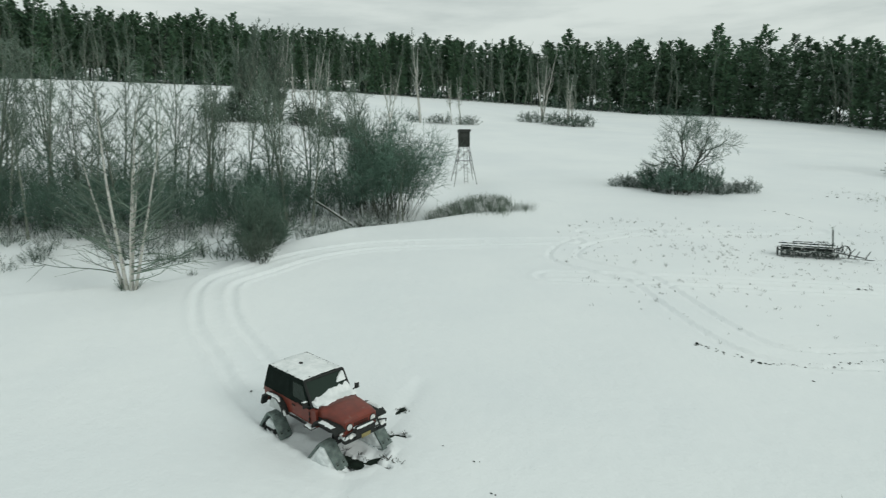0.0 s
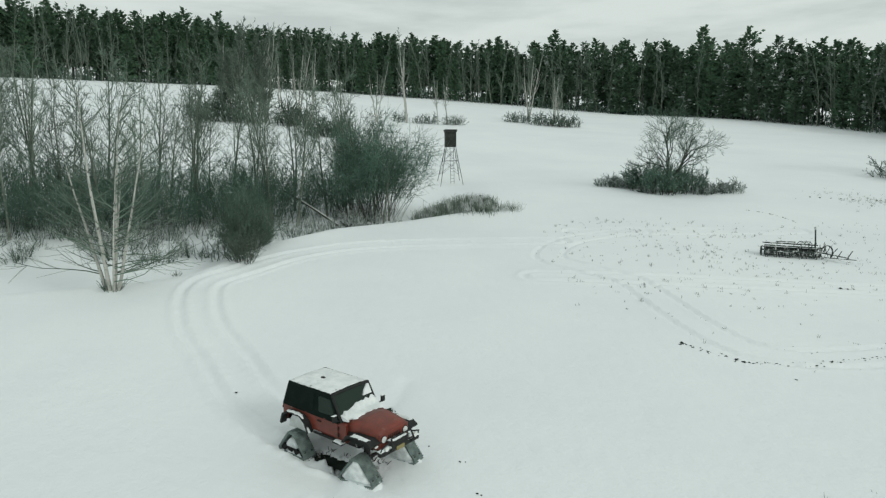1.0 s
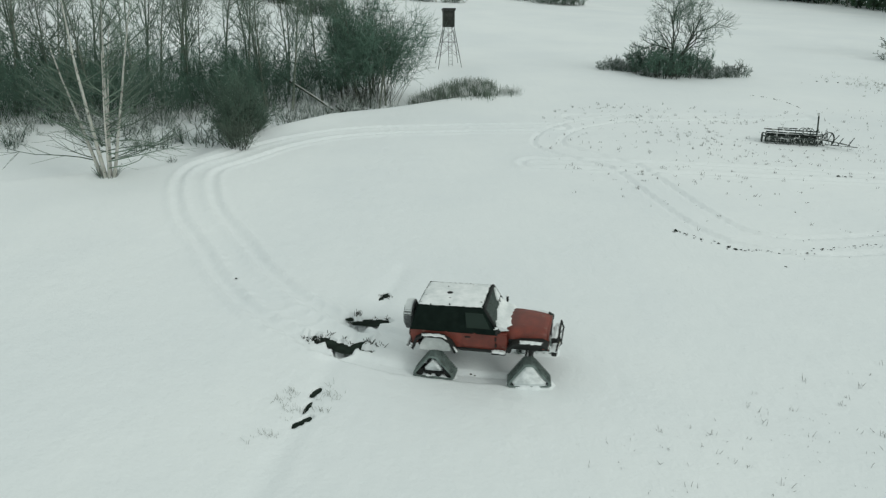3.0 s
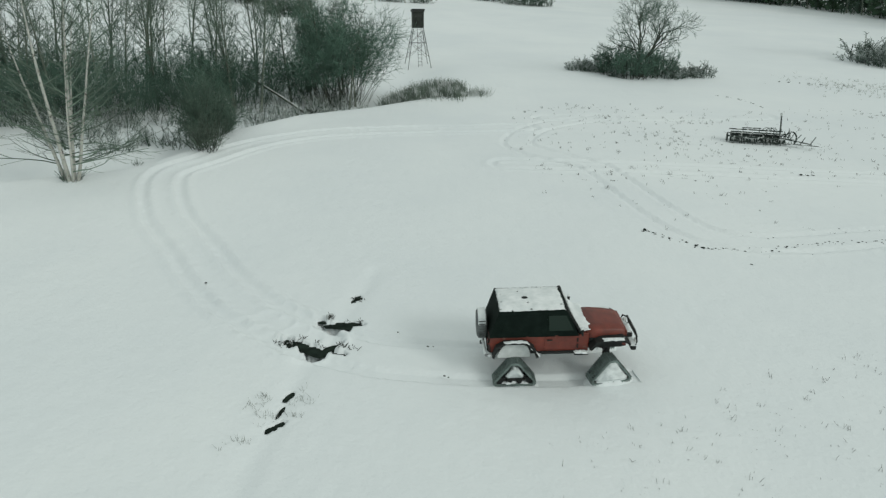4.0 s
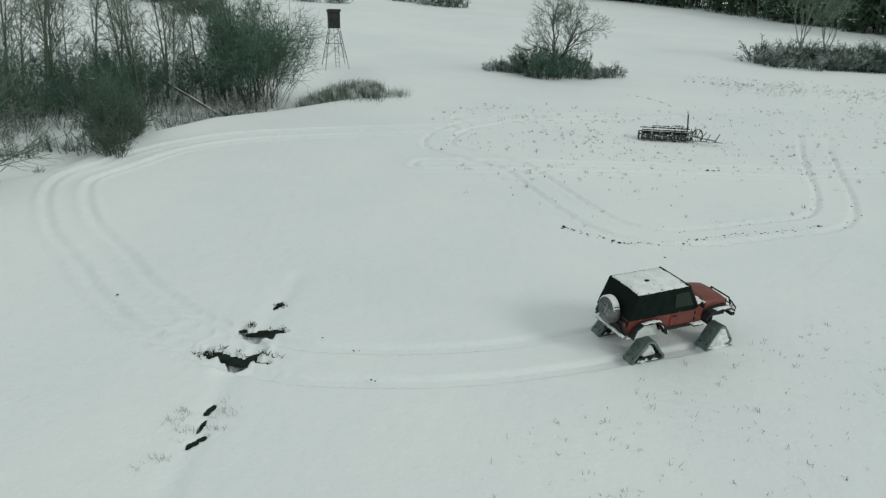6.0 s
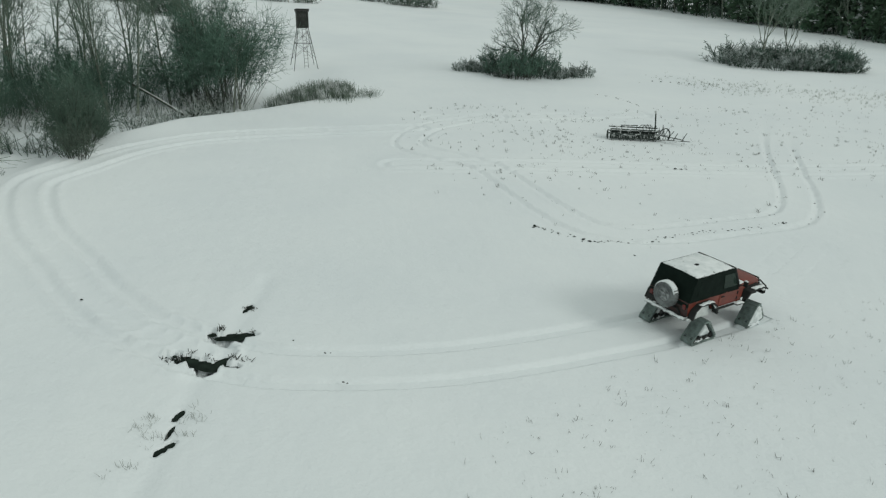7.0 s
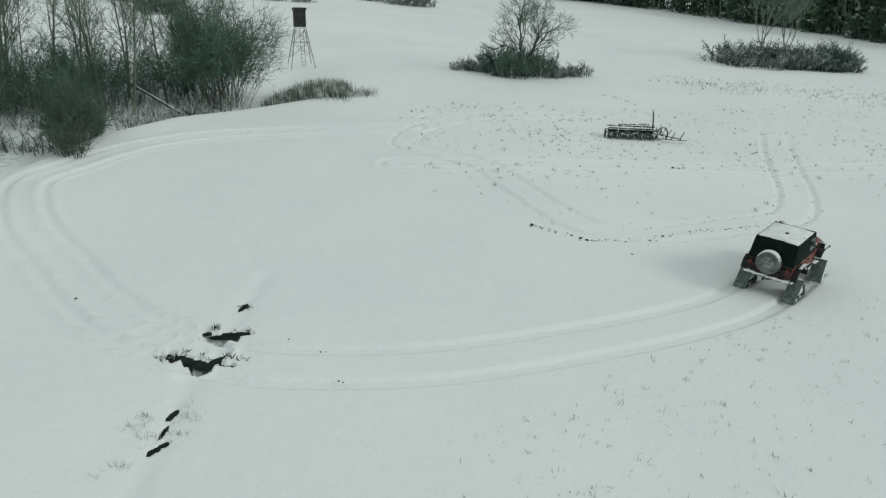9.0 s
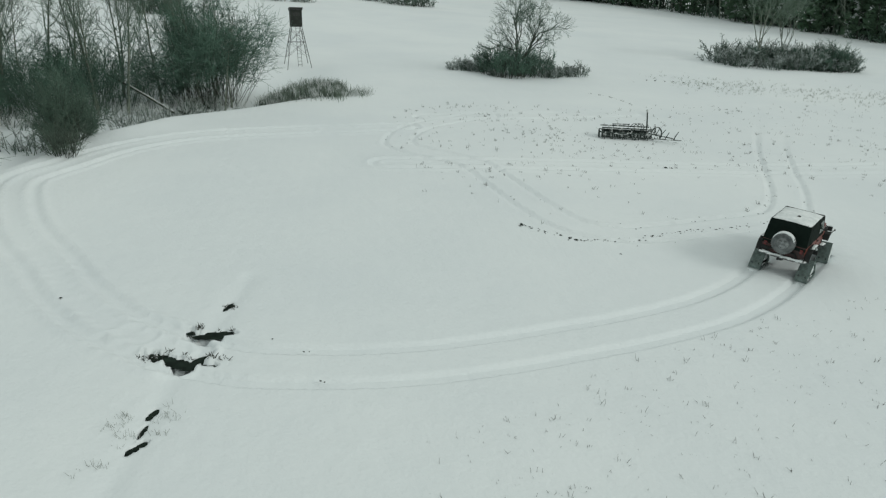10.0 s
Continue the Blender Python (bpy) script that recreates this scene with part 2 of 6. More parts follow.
def add_wheel(bm, c, r, width, sides=20, hole=0.0):
    """A disc or ring on the y axis."""
    cx, cy, cz = c
    outs = []
    for y in (-width / 2, width / 2):
        outs.append(([bm.verts.new((cx + r * math.cos(6.28319 * j / sides), cy + y, cz + r * math.sin(6.28319 * j / sides))) for j in range(sides)],
                     [bm.verts.new((cx + hole * math.cos(6.28319 * j / sides), cy + y, cz + hole * math.sin(6.28319 * j / sides))) for j in range(sides)] if hole else None))
    (a, ai), (b, bi) = outs
    for j in range(sides):
        k = (j + 1) % sides
        bm.faces.new((a[j], a[k], b[k], b[j]))
        if hole:
            bm.faces.new((ai[k], ai[j], bi[j], bi[k]))
            bm.faces.new((a[k], a[j], ai[j], ai[k]))
            bm.faces.new((b[j], b[k], bi[k], bi[j]))
    if not hole:
        bm.faces.new(a[::-1])
        bm.faces.new(b)


def add_prism(bm, outline, y0, y1):
    """An outline in x, z pushed from y0 to y1."""
    a = [bm.verts.new((x, y0, z)) for x, z in outline]
    b = [bm.verts.new((x, y1, z)) for x, z in outline]
    for j in range(len(a)):
        k = (j + 1) % len(a)
        bm.faces.new((a[j], a[k], b[k], b[j]))
    bm.faces.new(a[::-1])
    bm.faces.new(b)
    return a + b
# ---------------------------------------------------------------- snow field with old ruts
def curve_through(points, step=0.5):
    """A smooth line through points (Catmull-Rom), evenly stepped."""
    p = np.array([points[0], *points, points[-1]], float)
    out = []
    for i in range(1, len(p) - 2):
        n = max(2, int(np.linalg.norm(p[i + 1] - p[i]) / step))
        for u in np.arange(n) / n:
            out.append(0.5 * (2 * p[i] + (p[i + 1] - p[i - 1]) * u + (2 * p[i - 1] - 5 * p[i] + 4 * p[i + 1] - p[i + 2]) * u * u
                              + (3 * p[i] - p[i - 1] - 3 * p[i + 1] + p[i + 2]) * u ** 3))
    out.append(p[-2])
    return np.array(out)


GAUGE = 0.80  # half the distance between the two ruts
OLD_TRACKS = [
    # centre line, rut depth, berm
    ([(7.0, 43.6), (3.7, 43.3), (1.3, 43.2), (-4.7, 42.0), (-8.2, 39.7), (-10.4, 36.2), (-11.6, 34.1), (-11.2, 31.6), (-9.8, 28.1), (-8.1, 25.3), (-6.5, 22.5), (-4.9, 20.4), (-3.85, 19.48), (-2.95, 18.7)], 0.07, 0.085),
    ([(35.3, 49.8), (33.9, 45.7), (28.7, 38.1), (26.1, 33.7), (23.6, 29.5), (21.3, 26.9), (18.1, 26.1), (13.9, 25.5), (11.6, 26.5), (10.6, 29.3), (10.0, 32.6), (9.4, 35.5), (7.9, 37.2), (6.1, 39.7), (7.3, 42.9), (10.0, 45.4), (13.1, 47.0)], 0.10, 0.03),
    ([(5.0, 36.0), (9.7, 35.5), (15.4, 34.9), (20.0, 34.3), (26.4, 33.6), (32.2, 33.3), (45.0, 33.0)], 0.06, 0.07),
    ([(9.0, 46.6), (12.3, 46.9), (16.2, 46.7), (20.5, 47.1), (24.0, 47.5)], 0.09, 0.035),
]
# open places in the brook: centre, half length, half width, turn in degrees
HOLES = [(-1.75, 21.2, 0.22, 0.10, 65), (-1.95, 19.55, 0.50, 0.17, 2), (-2.65, 19.75, 0.12, 0.09, 0), (-2.75, 18.15, 0.40, 0.17, -35), (-3.25, 18.45, 0.48, 0.19, -28), (-2.3, 18.2, 0.38, 0.14, 35), (-2.1, 17.95, 0.36, 0.10, -8),
         (-3.05, 16.05, 0.20, 0.08, 60), (-3.2, 14.85, 0.26, 0.08, 40), (-3.15, 15.45, 0.20, 0.05, 75)]
BROOK = [(-1.2, 23.2), (-1.75, 21.2), (-2.1, 19.6), (-2.7, 18.2), (-3.05, 16.1), (-3.25, 14.9), (-3.6, 13.0), (-4.0, 11.0)]
ROWS = [(curve_through(p), d, b) for p, d, b in OLD_TRACKS]


def ruts(x, y):
    """How far the snow is pressed down or heaped up by old wheel tracks."""
    z = np.zeros(np.shape(x))
    for line, depth, berm in ROWS:
        lo, hi = line.min(0) - 2.5, line.max(0) + 2.5
        near = (x > lo[0]) & (x < hi[0]) & (y > lo[1]) & (y < hi[1])
        if not near.any():
            continue
        xs, ys = x[near], y[near]
        d = np.full(xs.shape, 1e9)
        for px, py in line:
            d = np.minimum(d, (xs - px) ** 2 + (ys - py) ** 2)
        off = np.abs(np.sqrt(d) - GAUGE)
        ragged = 0.8 + 0.3 * hash_wave(xs, ys, 0.9, 11) + 0.25 * hash_wave(xs, ys, 0.45, 12)
        narrow = 0.62 if depth == 0.10 and berm == 0.03 else 0.9
        off = off / narrow
        cut = -depth * ragged * (1 - smooth(0.14, 0.27, off)) + berm * ragged * np.exp(-((off - 0.36) / 0.14) ** 2)
        z[near] = np.where(np.abs(cut) > np.abs(z[near]), cut, z[near])
    return z


def brook(x, y, holes):
    """The sunken line of the brook and its open places."""
    d, _, _ = along(BROOK, x, y)
    z = -0.06 * np.exp(-(d / 0.35) ** 2)
    for cx, cy, a, b, turn in holes:
        c, s = math.cos(radians(turn)), math.sin(radians(turn))
        u, v = ((x - cx) * c + (y - cy) * s) / a, (-(x - cx) * s + (y - cy) * c) / b
        edge = np.hypot(u, v) + 0.65 * hash_wave(x, y, 0.27, 21) + 0.35 * hash_wave(x, y, 0.13, 22)
        z = z - 0.17 * (1 - smooth(1.03, 1.22, edge))
    return z


def snow_height(x, y, holes=tuple(HOLES)):
    x, y = np.asarray(x, float), np.asarray(y, float)
    z = land(x, y) + ruts(x, y)
    near = (np.abs(x + 2.5) < 5) & (y > 8) & (y < 26)
    z[near] += brook(x[near], y[near], holes)
    return z + 0.012 * hash_wave(x, y, 0.8, 31) * (np.hypot(x, y) < 60)


def spread(lo, hi, step, far_lo, far_hi, grow):
    inner = list(np.arange(lo, hi + 1e-6, step))
    s, v, up = step, inner[-1], []
    while v < far_hi:
        s *= grow
        v += s
        up.append(v)
    s, v, down = step, inner[0], []
    while v > far_lo:
        s *= grow
        v -= s
        down.append(v)
    return np.array(down[::-1] + inner + up)


def build_ground():
    gx, gy = spread(-14.0, 28.0, 0.15, -1800, 1800, 1.06), spread(13.0, 46.0, 0.15, -600, 2500, 1.06)
    # a finer net where the brook breaks through
    gx = np.sort(np.concatenate([gx[(gx < -4.0) | (gx > -1.2)], np.arange(-3.97, -1.24, 0.05)]))
    gy = np.sort(np.concatenate([gy[(gy < 14.3) | (gy > 21.6)], np.arange(14.33, 21.56, 0.06)]))
    xx, yy = np.meshgrid(gx, gy)
    zz = snow_height(xx.ravel(), yy.ravel())
    cut = dig(xx.ravel(), yy.ravel())
    zz = zz - cut
    me = bpy.data.meshes.new("ground")
    nx, ny = len(gx), len(gy)
    me.vertices.add(nx * ny)
    me.vertices.foreach_set("co", np.column_stack([xx.ravel(), yy.ravel(), zz]).astype(np.float32).ravel())
    i = np.arange((nx - 1) * (ny - 1))
    a = (i // (nx - 1)) * nx + i % (nx - 1)
    quads = np.column_stack([a, a + 1, a + nx + 1, a + nx]).astype(np.int32)
    me.loops.add(quads.size)
    me.loops.foreach_set("vertex_index", quads.ravel())
    me.polygons.add(len(quads))
    me.polygons.foreach_set("loop_start", np.arange(0, quads.size, 4, dtype=np.int32))
    me.polygons.foreach_set("use_smooth", np.ones(len(quads), bool))
    me.materials.append(SNOW)
    me.update(calc_edges=True)
    me.validate()
    return tagged(new("ground", me), "sloping field under fresh snow with old wheel ruts", "ground", kind="structure")


# ---------------------------------------------------------------- the drive across the field
# seconds, x, y, heading, added lean to the left, added nose-down, in degrees
DRIVE = [(0.0, -3.84, 19.48, -42.2, 0.0, 0.0), (0.5, -3.27, 19.07, -41.0, 1.0, -1.0), (1.0, -2.58, 18.61, -38.2, 2.4, -2.6), (1.5, -1.78, 18.17, -33.0, 0.8, -4.5), (2.0, -0.87, 17.80, -26.7, -1.0, -5.8),
         (2.5, 0.16, 17.60, -21.0, -1.0, -4.4), (3.0, 1.31, 17.42, -13.4, -0.8, -3.4), (3.5, 2.55, 17.33, -6.6, -0.5, -2.7), (4.0, 3.88, 17.33, -0.8, -0.2, -2.0), (4.5, 5.22, 17.45, 4.2, 0.4, -0.8),
         (5.0, 6.61, 17.63, 7.0, 0.3, -0.9), (5.5, 8.03, 17.88, 10.0, -0.2, -0.6), (6.0, 9.45, 18.12, 13.1, -0.4, -0.4), (6.5, 10.82, 18.42, 17.0, 0.0, 0.4), (7.0, 12.14, 18.77, 21.2, 0.4, 1.2),
         (7.5, 13.40, 19.19, 24.9, 0.6, 1.9), (8.0, 14.56, 19.72, 28.0, 0.2, 2.0), (8.5, 15.63, 20.31, 31.9, 0.0, 1.0), (9.0, 16.62, 20.98, 35.4, -0.1, -0.4), (9.5, 17.57, 21.68, 37.3, -0.4, 0.2), (10.0, 18.49, 22.38, 38.1, -0.8, 0.8)]
SINK = 0.14


def drive_pose(x, y, heading, lean, nose, rise):
    h = np.array((math.cos(radians(heading)), math.sin(radians(heading))))
    l = np.array((-h[1], h[0]))
    spots = np.array([(x, y) + h * 1.2, (x, y) - h * 1.2, (x, y) + l * 0.8, (x, y) - l * 0.8])
    z = hill(spots[:, 0], spots[:, 1])
    fwd = Vector((h[0], h[1], (z[0] - z[1]) / 2.4)).normalized()
    left = Vector((l[0], l[1], (z[2] - z[3]) / 1.6)).normalized()
    up = fwd.cross(left).normalized()
    up = (up + radians(lean) * left + radians(nose) * fwd).normalized()
    fwd = (fwd - up * fwd.dot(up)).normalized()
    left = up.cross(fwd)
    m = Matrix((fwd, left, up)).transposed().to_4x4()
    m.translation = (x, y, float(z.mean()) - SINK + rise)
    return m


DRIVE_POSES = [(t, drive_pose(x, y, h, a, b, float(np.interp(t, [0, 2.5, 3.5, 5.0, 6.0, 10.0], [-0.03, -0.03, 0.04, 0.04, 0.01, 0.0])))) for t, x, y, h, a, b in DRIVE]
DRIVE_WAY = np.concatenate([[0.0], np.cumsum([math.hypot(b[1] - a[1], b[2] - a[2]) for a, b in zip(DRIVE, DRIVE[1:])])])
_ahead = [(x + 1.2 * math.cos(radians(h)), y + 1.2 * math.sin(radians(h))) for _, x, y, h, _, _ in DRIVE]
_mid = [(x, y) for _, x, y, _, _, _ in DRIVE]
# the ruts start under the front axle at the start and end ahead of the last place
DRIVEN = curve_through([_ahead[0]] + [p for p in _mid if p[0] > _ahead[0][0] + 0.3] + [_ahead[-1], (_ahead[-1][0] + 1.2, _ahead[-1][1] + 1.0)], 0.25)
_s = np.concatenate([[0], np.cumsum(np.linalg.norm(np.diff(DRIVEN, axis=0), axis=1))])
FRONT_TIMES = [t for t, *_ in DRIVE]
FRONT_WAY = [float(_s[np.argmin(np.hypot(DRIVEN[:, 0] - (px + 0.45 * math.cos(radians(r[3]))), DRIVEN[:, 1] - (py + 0.45 * math.sin(radians(r[3])))))]) for (px, py), r in zip(_ahead, DRIVE)]


def dig(x, y):
    """The bed under the snow that the tracks will press down."""
    near = (x > -5) & (x < 24) & (y > 14) & (y < 28)
    xs, ys = x[near], y[near]
    q = np.full(xs.shape, 1e9)
    run = np.zeros(xs.shape)
    for i, (px, py) in enumerate(DRIVEN):
        e = np.hypot(xs - px, ys - py)
        run = np.where(e < q, _s[i], run)
        q = np.minimum(q, e)
    off = np.abs(q - GAUGE)
    ragged = 1 + 0.12 * hash_wave(xs, ys, 0.9, 13)
    out = np.zeros(np.shape(x))
    out[near] = 0.14 * ragged * (1 - smooth(0.15, 0.27, off)) * ((run > 0.05) & (run < int(_s[-1] / 0.6) * 0.6 - 0.1))
    return out


build_ground()


def on_snow(x, y):
    return float(snow_height(np.array([x]), np.array([y]))[0])


def on_land(x, y):
    return float(land(np.array([x]), np.array([y]))[0])
# ---------------------------------------------------------------- plants
class Strands:
    """Gathers tapered rods into one mesh."""

    def __init__(self):
        self.v, self.f = [], []

    def rod(self, pts, radii, sides=3):
        base = len(self.v)
        n = len(pts)
        for i, p in enumerate(pts):
            d = pts[min(i + 1, n - 1)] - pts[max(i - 1, 0)]
            d = d / (np.linalg.norm(d) + 1e-9)
            a = np.cross(d, (0.0, 0.0, 1.0) if abs(d[2]) < 0.9 else (1.0, 0.0, 0.0))
            a = a / (np.linalg.norm(a) + 1e-9)
            b = np.cross(d, a)
            for j in range(sides):
                w = 6.28319 * j / sides
                self.v.append(p + (a * math.cos(w) + b * math.sin(w)) * radii[i])
        for i in range(n - 1):
            for j in range(sides):
                k = (j + 1) % sides
                o = base + i * sides
                self.f.append((o + j, o + k, o + sides + k, o + sides + j))

    def mesh(self, name, material, flat=False):
        return mesh_of(name, self.v, self.f, material, flat)


def limb(rng, start, way, length, segs, wander, rise):
    pts = [np.array(start, float)]
    d = np.array(way, float)
    for _ in range(segs):
        d = d + rng.normal(0, wander, 3) + np.array((0, 0, rise))
        d /= np.linalg.norm(d)
        pts.append(pts[-1] + d * length / segs)
    return pts


def off_way(rng, d, angle):
    """A direction at an angle to d, any way round."""
    a = np.cross(d, rng.normal(0, 1, 3))
    a /= np.linalg.norm(a) + 1e-9
    return d * math.cos(angle) + a * math.sin(angle)


def bare_tree(seed, height, r, first=0.3, n1=14, n2=6, n3=4, spread_deg=45, lean=0.04, reach=0.42, rise=0.10, fine=0.006, stems=1, splay=0.0):
    """Trunk rods and branch rods of a leafless tree."""
    rng = np.random.RandomState(seed)
    wood, twigs = Strands(), Strands()
    for s in range(stems):
        h = height * (1 if s == 0 else rng.uniform(0.7, 1.0))
        turn = rng.uniform(0, 6.283)
        way = np.array((math.cos(turn) * splay, math.sin(turn) * splay, 1.0))
        way /= np.linalg.norm(way)
        trunk = limb(rng, (rng.normal(0, 0.10) * (stems > 1), rng.normal(0, 0.10) * (stems > 1), -0.25), way, h + 0.25, 9, lean, 0.02)
        rr = [r * (1.35 if i == 0 else 1) * (1 - 0.9 * i / 9) + 0.008 for i in range(10)]
        wood.rod(trunk, rr, 7)
        for k in range(n1):
            u = first + (1 - first) * (k + rng.uniform(0, 0.9)) / n1
            i = min(8, int(u * 9))
            at = trunk[i] + (trunk[i + 1] - trunk[i]) * (u * 9 - i)
            d = trunk[i + 1] - trunk[i]
            d /= np.linalg.norm(d)
            ln = h * reach * (1.15 - 0.85 * u) * rng.uniform(0.7, 1.25)
            r1 = max(0.012, r * (1 - 0.85 * u) * 0.45)
            b1 = limb(rng, at, off_way(rng, d, radians(spread_deg * rng.uniform(0.6, 1.3))), ln, 5, 0.13, rise)
            (wood if r1 > 0.03 else twigs).rod(b1, [r1 * (1 - 0.75 * q / 5) + fine * 0.6 for q in range(6)], 5 if r1 > 0.03 else 4)
            for _ in range(n2):
                u2 = rng.uniform(0.25, 1.0)
                j = min(4, int(u2 * 5))
                at2 = b1[j] + (b1[j + 1] - b1[j]) * (u2 * 5 - j)
                d2 = b1[j + 1] - b1[j]
                d2 /= np.linalg.norm(d2) + 1e-9
                b2 = limb(rng, at2, off_way(rng, d2, radians(rng.uniform(25, 60))), ln * rng.uniform(0.25, 0.5), 3, 0.16, rise)
                twigs.rod(b2, [max(fine, r1 * 0.4 * (1 - 0.8 * q / 3)) for q in range(4)], 3)
                for _ in range(n3):
                    j = rng.randint(0, 3)
                    at3 = b2[j] + (b2[j + 1] - b2[j]) * rng.uniform(0, 1)
                    d3 = b2[j + 1] - b2[j]
                    d3 /= np.linalg.norm(d3) + 1e-9
                    b3 = limb(rng, at3, off_way(rng, d3, radians(rng.uniform(20, 60))), ln * rng.uniform(0.12, 0.25), 1, 0.15, rise)
                    twigs.rod(b3, [fine, fine * 0.6], 3)
    return wood, twigs


def forked_tree(seed, trunk_h, r, length, depth, angle=30, kids=3, shrink=0.76, fine=0.010, rise=0.05):
    """A tree whose limbs fork again and again into a rounded head of fine twigs."""
    rng = np.random.RandomState(seed)
    wood, twigs = Strands(), Strands()

    def grow(at, d, ln, rad, left):
        b = limb(rng, at, d, ln, 3 if left > 1 else 2, 0.13, rise)
        tip = max(fine * 0.7, rad * 0.68)
        (wood if rad > 0.03 else twigs).rod(b, list(np.linspace(max(rad, fine), tip, len(b))), 6 if rad > 0.03 else 3)
        if left == 0:
            return
        end = b[-1] - b[-2]
        end = end / np.linalg.norm(end)
        for k in range(kids):
            grow(b[-1] if k < 2 else b[-2], off_way(rng, end, radians(angle * rng.uniform(0.5, 1.35))), ln * shrink * rng.uniform(0.75, 1.15), rad * 0.62, left - 1)

    foot = limb(rng, (0, 0, -0.25), (rng.normal(0, 0.05), rng.normal(0, 0.05), 1), trunk_h + 0.25, 3, 0.04, 0.0)
    wood.rod(foot, [r * 1.35, r * 1.05, r * 0.95, r * 0.85], 8)
    for k in range(kids + 1):
        turn = 6.283 * (k + rng.uniform(-0.2, 0.2)) / (kids + 1)
        tilt = math.tan(radians(angle)) * rng.uniform(0.4, 1.3)
        way = np.array((math.cos(turn) * tilt, math.sin(turn) * tilt, 1.0))
        grow(foot[-1] if k % 2 else foot[-2], way / np.linalg.norm(way), length * rng.uniform(0.85, 1.15), r * 0.6, depth)
    return wood, twigs


def bush_rods(seed, height, radius, stems=40, n2=6, n3=3, fine=0.006, low=1, side=(0.18, 0.42)):
    rng = np.random.RandomState(seed)
    stem, twigs = Strands(), Strands()
    for k in range(stems):
        a, q = rng.uniform(0, 6.283), math.sqrt(rng.uniform(0, 1))
        x, y = math.cos(a) * q * radius * 0.75, math.sin(a) * q * radius * 0.75
        h = height * (1 - 0.45 * q * q) * rng.uniform(0.6, 1.1)
        b1 = limb(rng, (x, y, -0.15), (math.cos(a) * q * 0.55 + rng.normal(0, 0.18), math.sin(a) * q * 0.55 + rng.normal(0, 0.18), 1), h, 5, 0.14, 0.02)
        stem.rod(b1, [0.018 * (1 - 0.75 * i / 5) + fine * 0.5 for i in range(6)], 3)
        for _ in range(n2):
            j = rng.randint(low, 5)
            at = b1[j] + (b1[j + 1] - b1[j]) * rng.uniform(0, 1)
            d = (b1[j + 1] - b1[j])
            d /= np.linalg.norm(d) + 1e-9
            b2 = limb(rng, at, off_way(rng, d, radians(rng.uniform(25, 75))), h * rng.uniform(*side), 2, 0.2, 0.06)
            twigs.rod(b2, [fine * 1.3, fine * 1.1, fine * 0.6], 3)
            for _ in range(n3):
                j2 = rng.randint(0, 2)
                d2 = b2[j2 + 1] - b2[j2]
                d2 /= np.linalg.norm(d2) + 1e-9
                b3 = limb(rng, b2[j2 + 1], off_way(rng, d2, radians(rng.uniform(20, 70))), h * rng.uniform(0.06, 0.18), 1, 0.2, 0.05)
                twigs.rod(b3, [fine, fine * 0.6], 3)
    return stem, twigs


def plant(name, rods, mats_, label, category, group="", names=("trunk", "crown")):
    ob = empty(name, Matrix(), label, category, group)
    for rod, m, n in zip(rods, mats_, names):
        p = piece(n, rod.mesh(n, m), ob)
        if n != "trunk":
            p["kind"] = "stuff"
    return ob


def put(ob, first, x, y, turn=0.0, size=1.0, tilt=0.0, sink=0.05):
    """Stand a plant on the snow: the original goes to the first place, copies to the others."""
    m = Matrix.Translation((x, y, on_land(x, y) - sink)) @ Euler((tilt, tilt * 0.5, turn)).to_matrix().to_4x4()
    o = ob if first else copy_thing(ob, m)
    o.matrix_basis = m @ Matrix.Diagonal((size, size, size, 1))
    return o


# ---- the wood round the field
def conifer(seed, height, base=0.0):
    """A pine or spruce of many small needle sprays, from a share of its height upwards: crown and trunk as vertices and faces."""
    rng = np.random.RandomState(seed)
    v, f = [], []
    trunk = Strands()
    trunk.rod([np.array((0, 0, -0.5)), np.array((0, 0, height * 0.5)), np.array((0, 0, height * 0.97))], [0.2, 0.13, 0.03], 5)
    z = height * max(base, rng.uniform(0.04, 0.12))
    wide = rng.uniform(0.18, 0.27)
    while z < height * 0.995:
        u = z / height
        reach = (wide * height * (1 - u ** 2.2) ** 0.8 * (0.7 + 0.3 * min(1, u * 3)) + 0.22) * rng.uniform(0.6, 1.2)
        for _ in range(6 if u < 0.8 else 5):
            a = rng.uniform(0, 6.283)
            ln = reach * rng.uniform(0.45, 1.2)
            droop = rng.uniform(-0.25, 0.35) if u < 0.75 else rng.uniform(0.1, 1.0)
            lift = rng.normal(0, 0.02 * height) * (1 - u)
            for q in (0.3, 0.55, 0.78, 1.0):
                b = a + rng.normal(0, 0.22)
                ca, sa = math.cos(b), math.sin(b)
                c = np.array((ca * ln * q, sa * ln * q, z + lift + droop * ln * q + rng.normal(0, 0.12)))
                w = rng.uniform(0.24, 0.5) * (1.25 - 0.5 * u)
                t = rng.uniform(-1.0, 1.0)
                o = len(v)
                v += [c + np.array((ca * w * 1.3, sa * w * 1.3, rng.uniform(-0.2, 0.9) * w)), c + np.array((-sa * w * 0.7, ca * w * 0.7, t * w)),
                      c - np.array((ca * w, sa * w, 0.2 * w)), c + np.array((sa * w * 0.7, -ca * w * 0.7, -t * w))]
                f += [(o, o + 1, o + 2), (o, o + 2, o + 3)]
        z += height * 0.024 * rng.uniform(0.6, 1.4) + 0.04
    return (np.array(v), f), (np.array(trunk.v), trunk.f)


